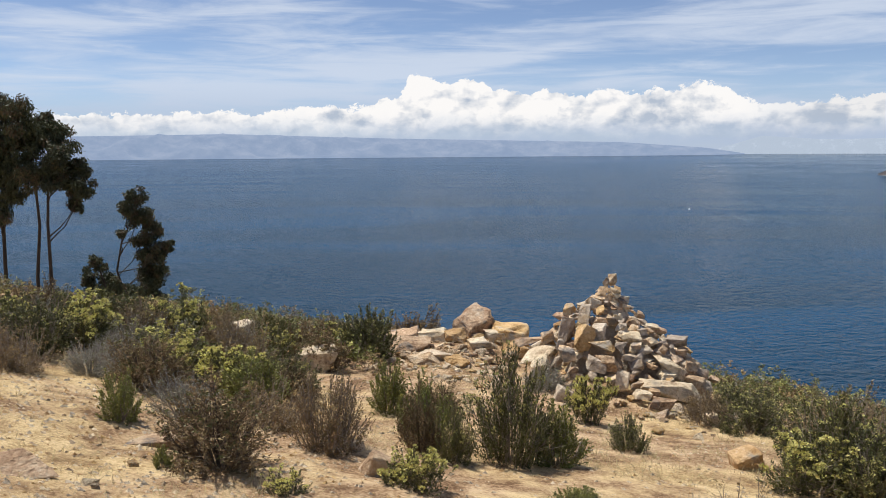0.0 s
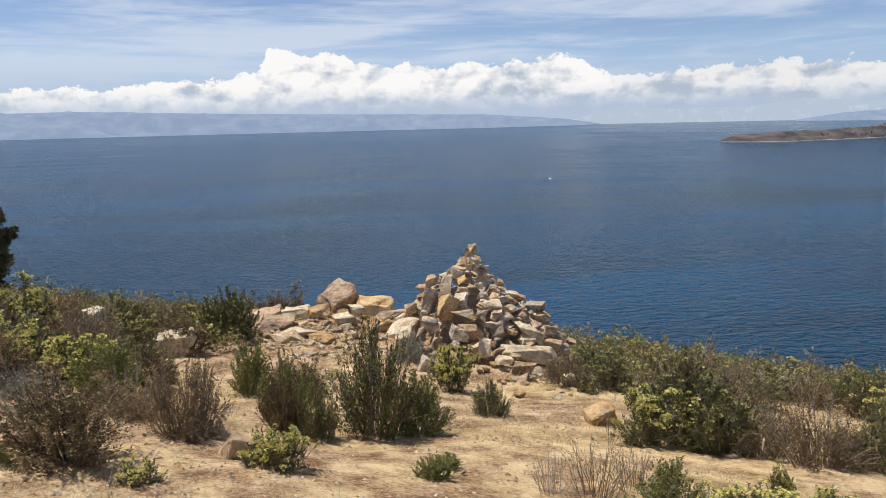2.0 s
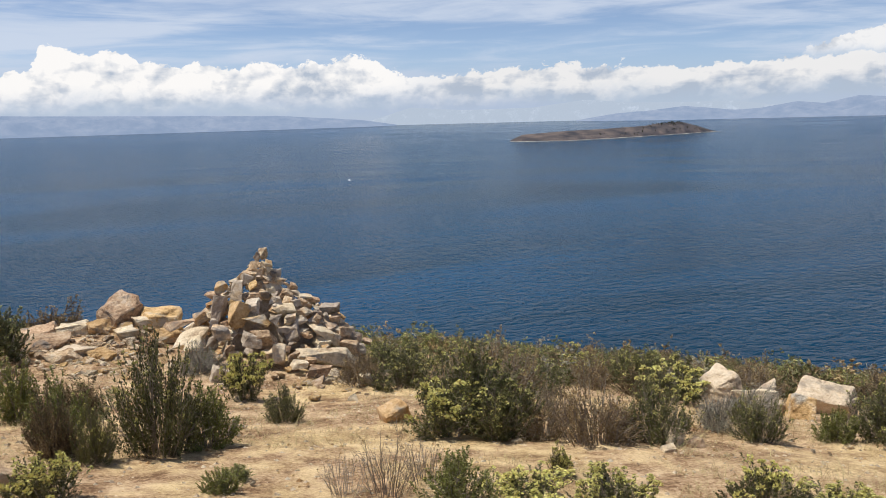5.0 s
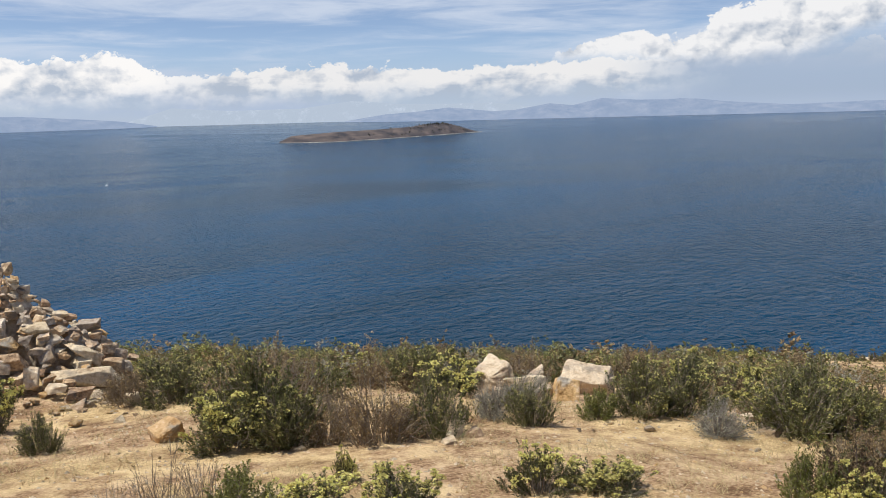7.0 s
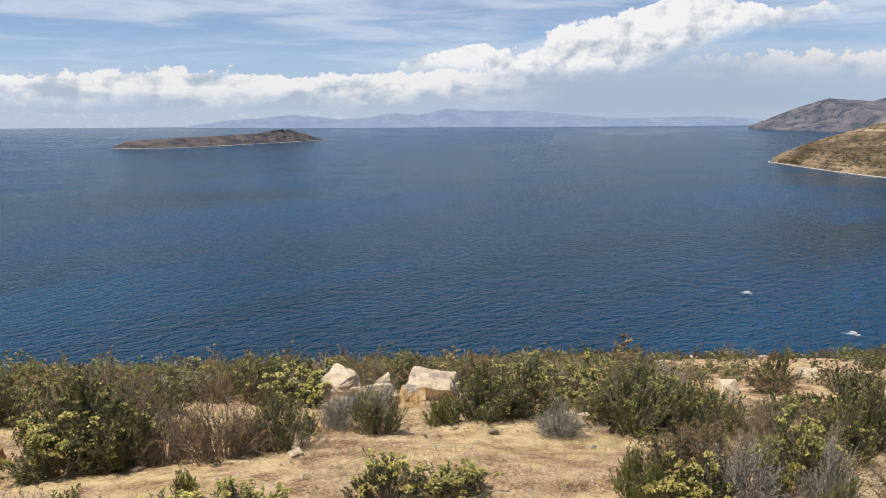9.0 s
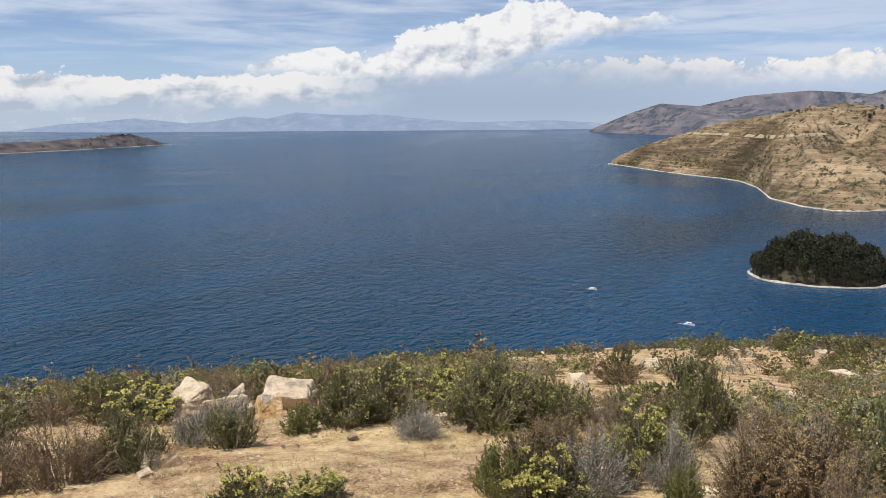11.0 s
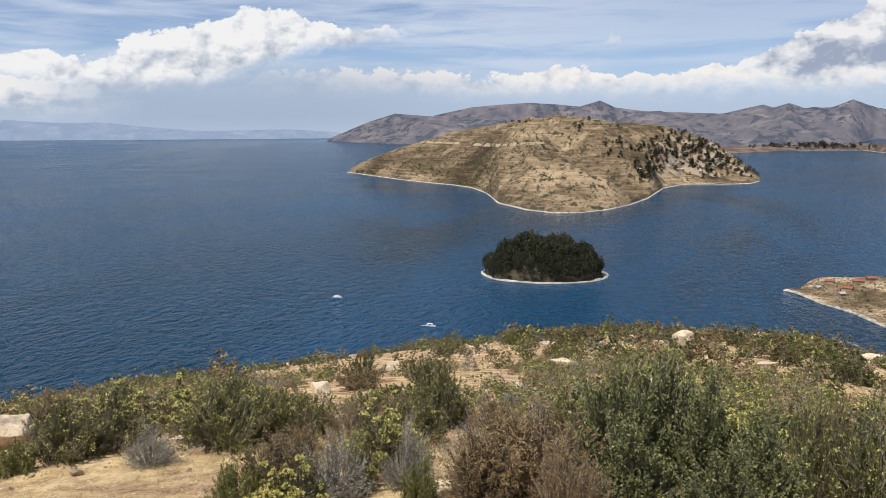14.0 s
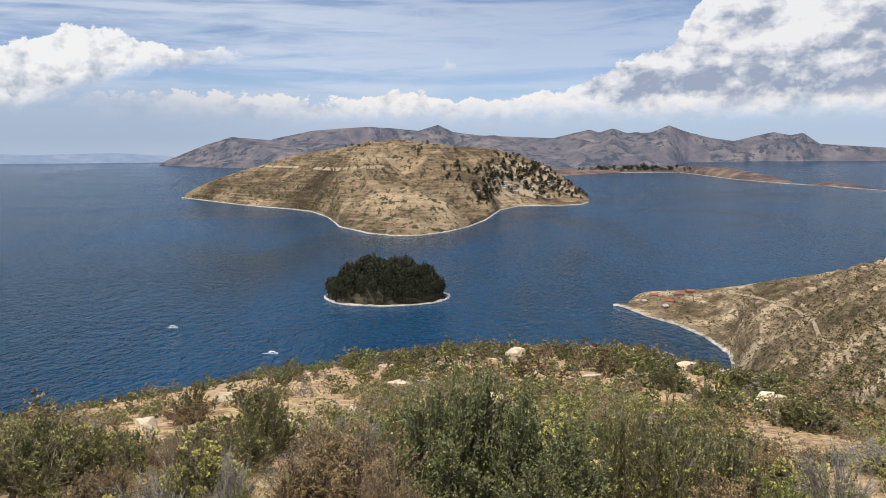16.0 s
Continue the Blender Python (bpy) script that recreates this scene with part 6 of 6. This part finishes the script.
rng = random.Random(99)
for _ in range(34):
    p = meet(HEAD, rng.uniform(89.6, 95.0), rng.uniform(-2.9, -0.9))
    if p and p.z > LAKE_Z + 9:
        field(HEAD, p.x, p.y, rng.uniform(30, 70), rng.uniform(12, 30), rng.gauss(1.4, 0.3))

# scrub over the headland
rng = random.Random(96)
places = []
for _ in range(3000):
    p = meet(HEAD, rng.uniform(69.5, 96), rng.uniform(-5.6, 0.9))
    if p and p.z > lake_z(math.hypot(p.x, p.y)) + 2.0 and noise.noise((p.x * 0.006, p.y * 0.006, 2.0)) > -0.15:
        places.append((p.x, p.y, p.z - 0.2, rng.uniform(1.0, 2.8)))
for _ in range(1500):
    a = rng.uniform(69.8, 79.6)
    rs, rr, _e = lerp_rows(PENINSULA, a)
    x, y = polar(a, rs + 6 + (rr - rs) * 0.28 * rng.random() ** 1.3)
    p = HEAD.ray_cast(Vector((x, y, 300)), Vector((0, 0, -1)))[0]
    if p and noise.noise((p.x * 0.012, p.y * 0.012, 4.0)) > -0.2:
        places.append((p.x, p.y, p.z - 0.2, rng.uniform(1.5, 3.6)))
tagged(scrub("headland_scrub", places, 97, 21, 0.45, 0), "dark scrub dotted over a dry headland", "scrub", kind="stuff")

# scrub on the lower slope
rng = random.Random(94)
places = []
for _ in range(9000):
    p = meet(CAPE, rng.uniform(106.0, 118), rng.uniform(-14.5, -6.5))
    if p:
        q = p.z / 2.6 + 0.7 * noise.noise((p.x * 0.015, p.y * 0.015, 6.0))
        if 0.08 < q - math.floor(q) < 0.9 and noise.noise((p.x * 0.03, p.y * 0.03, 1.0)) > -0.1:
            places.append((p.x, p.y, p.z - 0.1, rng.uniform(0.5, 0.9)))
for _ in range(8500):
    p = meet(CAPE, rng.uniform(98.5, 121), rng.uniform(-14.5, -6.0))
    if p and p.z > LAKE_Z + 1.0:
        places.append((p.x, p.y, p.z - 0.1, 0.45 + 0.95 * rng.random() ** 2))
tagged(scrub("slope_scrub", places, 95, 21, 0.40, 0), "dark scrub dotted over a dry hillside", "scrub", kind="stuff")

# ---- boats ----


def boat(x, y, heading, long):
    root = new("boat")
    z = lake_z(math.hypot(x, y))
    root.matrix_world = pose(x, y, z, 0, 0, heading)
    tagged(root, "white motor launch under way on the lake", "boat", "boats")
    bm = bmesh.new()
    rows = []
    for k in range(9):
        u = k / 8
        half = long * 0.15 * (1 - max(0.0, (u - 0.45) / 0.55) ** 2.2)
        deck = long * (0.10 + 0.06 * u * u)
        rows.append([bm.verts.new((-long / 2 + long * u, half * s, h)) for s, h in ((-1, deck), (-0.75, -0.15), (0, -0.35), (0.75, -0.15), (1, deck))])
    for p, q in zip(rows, rows[1:]):
        for i in range(4):
            bm.faces.new((p[i], p[i + 1], q[i + 1], q[i]))
        bm.faces.new((p[4], p[0], q[0], q[4]))
    bm.faces.new(rows[0])
    part("hull", bm, WHITE_PAINT, root)
    cabin = part("cabin", block(-long * 0.32, long * 0.14, -long * 0.11, long * 0.11, long * 0.10, long * 0.24), WHITE_PAINT, root)
    part("roof", block(-long * 0.36, long * 0.18, -long * 0.125, long * 0.125, long * 0.24, long * 0.26), WHITE_PAINT, root)
    for sgn in (-1, 1):
        part("window", block(-long * 0.28, long * 0.10, sgn * long * 0.111 - 0.02, sgn * long * 0.111 + 0.02, long * 0.16, long * 0.215), DARK_PANE, cabin)
    return root


def lane(pts, w0, w1):
    """The smoothed water of an old wake, drawn out behind a boat."""
    pts = [Vector(p).lerp(Vector(q), k / 8) for p, q in zip(pts, pts[1:]) for k in range(8)]
    lines = [[], [], []]
    for i, p in enumerate(pts):
        q = pts[min(i + 1, len(pts) - 1)] - pts[max(i - 1, 0)]
        side = Vector((-q.y, q.x)).normalized() * (w0 + (w1 - w0) * i / (len(pts) - 1)) / 2
        for line, sgn in zip(lines, (1, 0, -1)):
            c = p + side * sgn * (1 + 0.25 * noise.noise((i * 0.4, sgn, 0.0)))
            line.append((c.x, c.y, lake_z(c.length) + 0.03))
    return tagged(new("wake", grid_mesh("wake", lines, [WAKE_WATER])), "long smooth wake trailing over ruffled water", "wake", kind="structure")


def wake(pts, w0, w1):
    lines = [[], []]
    for i, p in enumerate(pts):
        q = Vector(pts[min(i + 1, len(pts) - 1)]) - Vector(pts[max(i - 1, 0)])
        side = Vector((-q.y, q.x)).normalized() * (w0 + (w1 - w0) * i / (len(pts) - 1)) / 2
        for line, sgn in zip(lines, (1, -1)):
            line.append((p[0] + side.x * sgn, p[1] + side.y * sgn, lake_z(math.hypot(*p)) + 0.05))
    return tagged(new("wake", grid_mesh("wake", lines, [FOAM])), "white foam wake behind a boat", "wake", kind="structure")


boat(473.4, 187.5, -95, 5.4)
wake([(473.6, 189.5), (473.8, 191), (474.0, 192.5)], 1.5, 0.3)
boat(413.0, 112.5, -98, 5.4)
wake([(413.3, 114.8), (413.6, 116.5), (413.8, 118.5)], 1.5, 0.3)
lane([(475, 193), (485, 221.6), (495, 257), (538, 316), (612, 404)], 1.2, 6.0)
lane([(415.5, 121), (414, 142), (426, 175)], 1.0, 3.0)
boat(401, 1377, -60, 4.5)
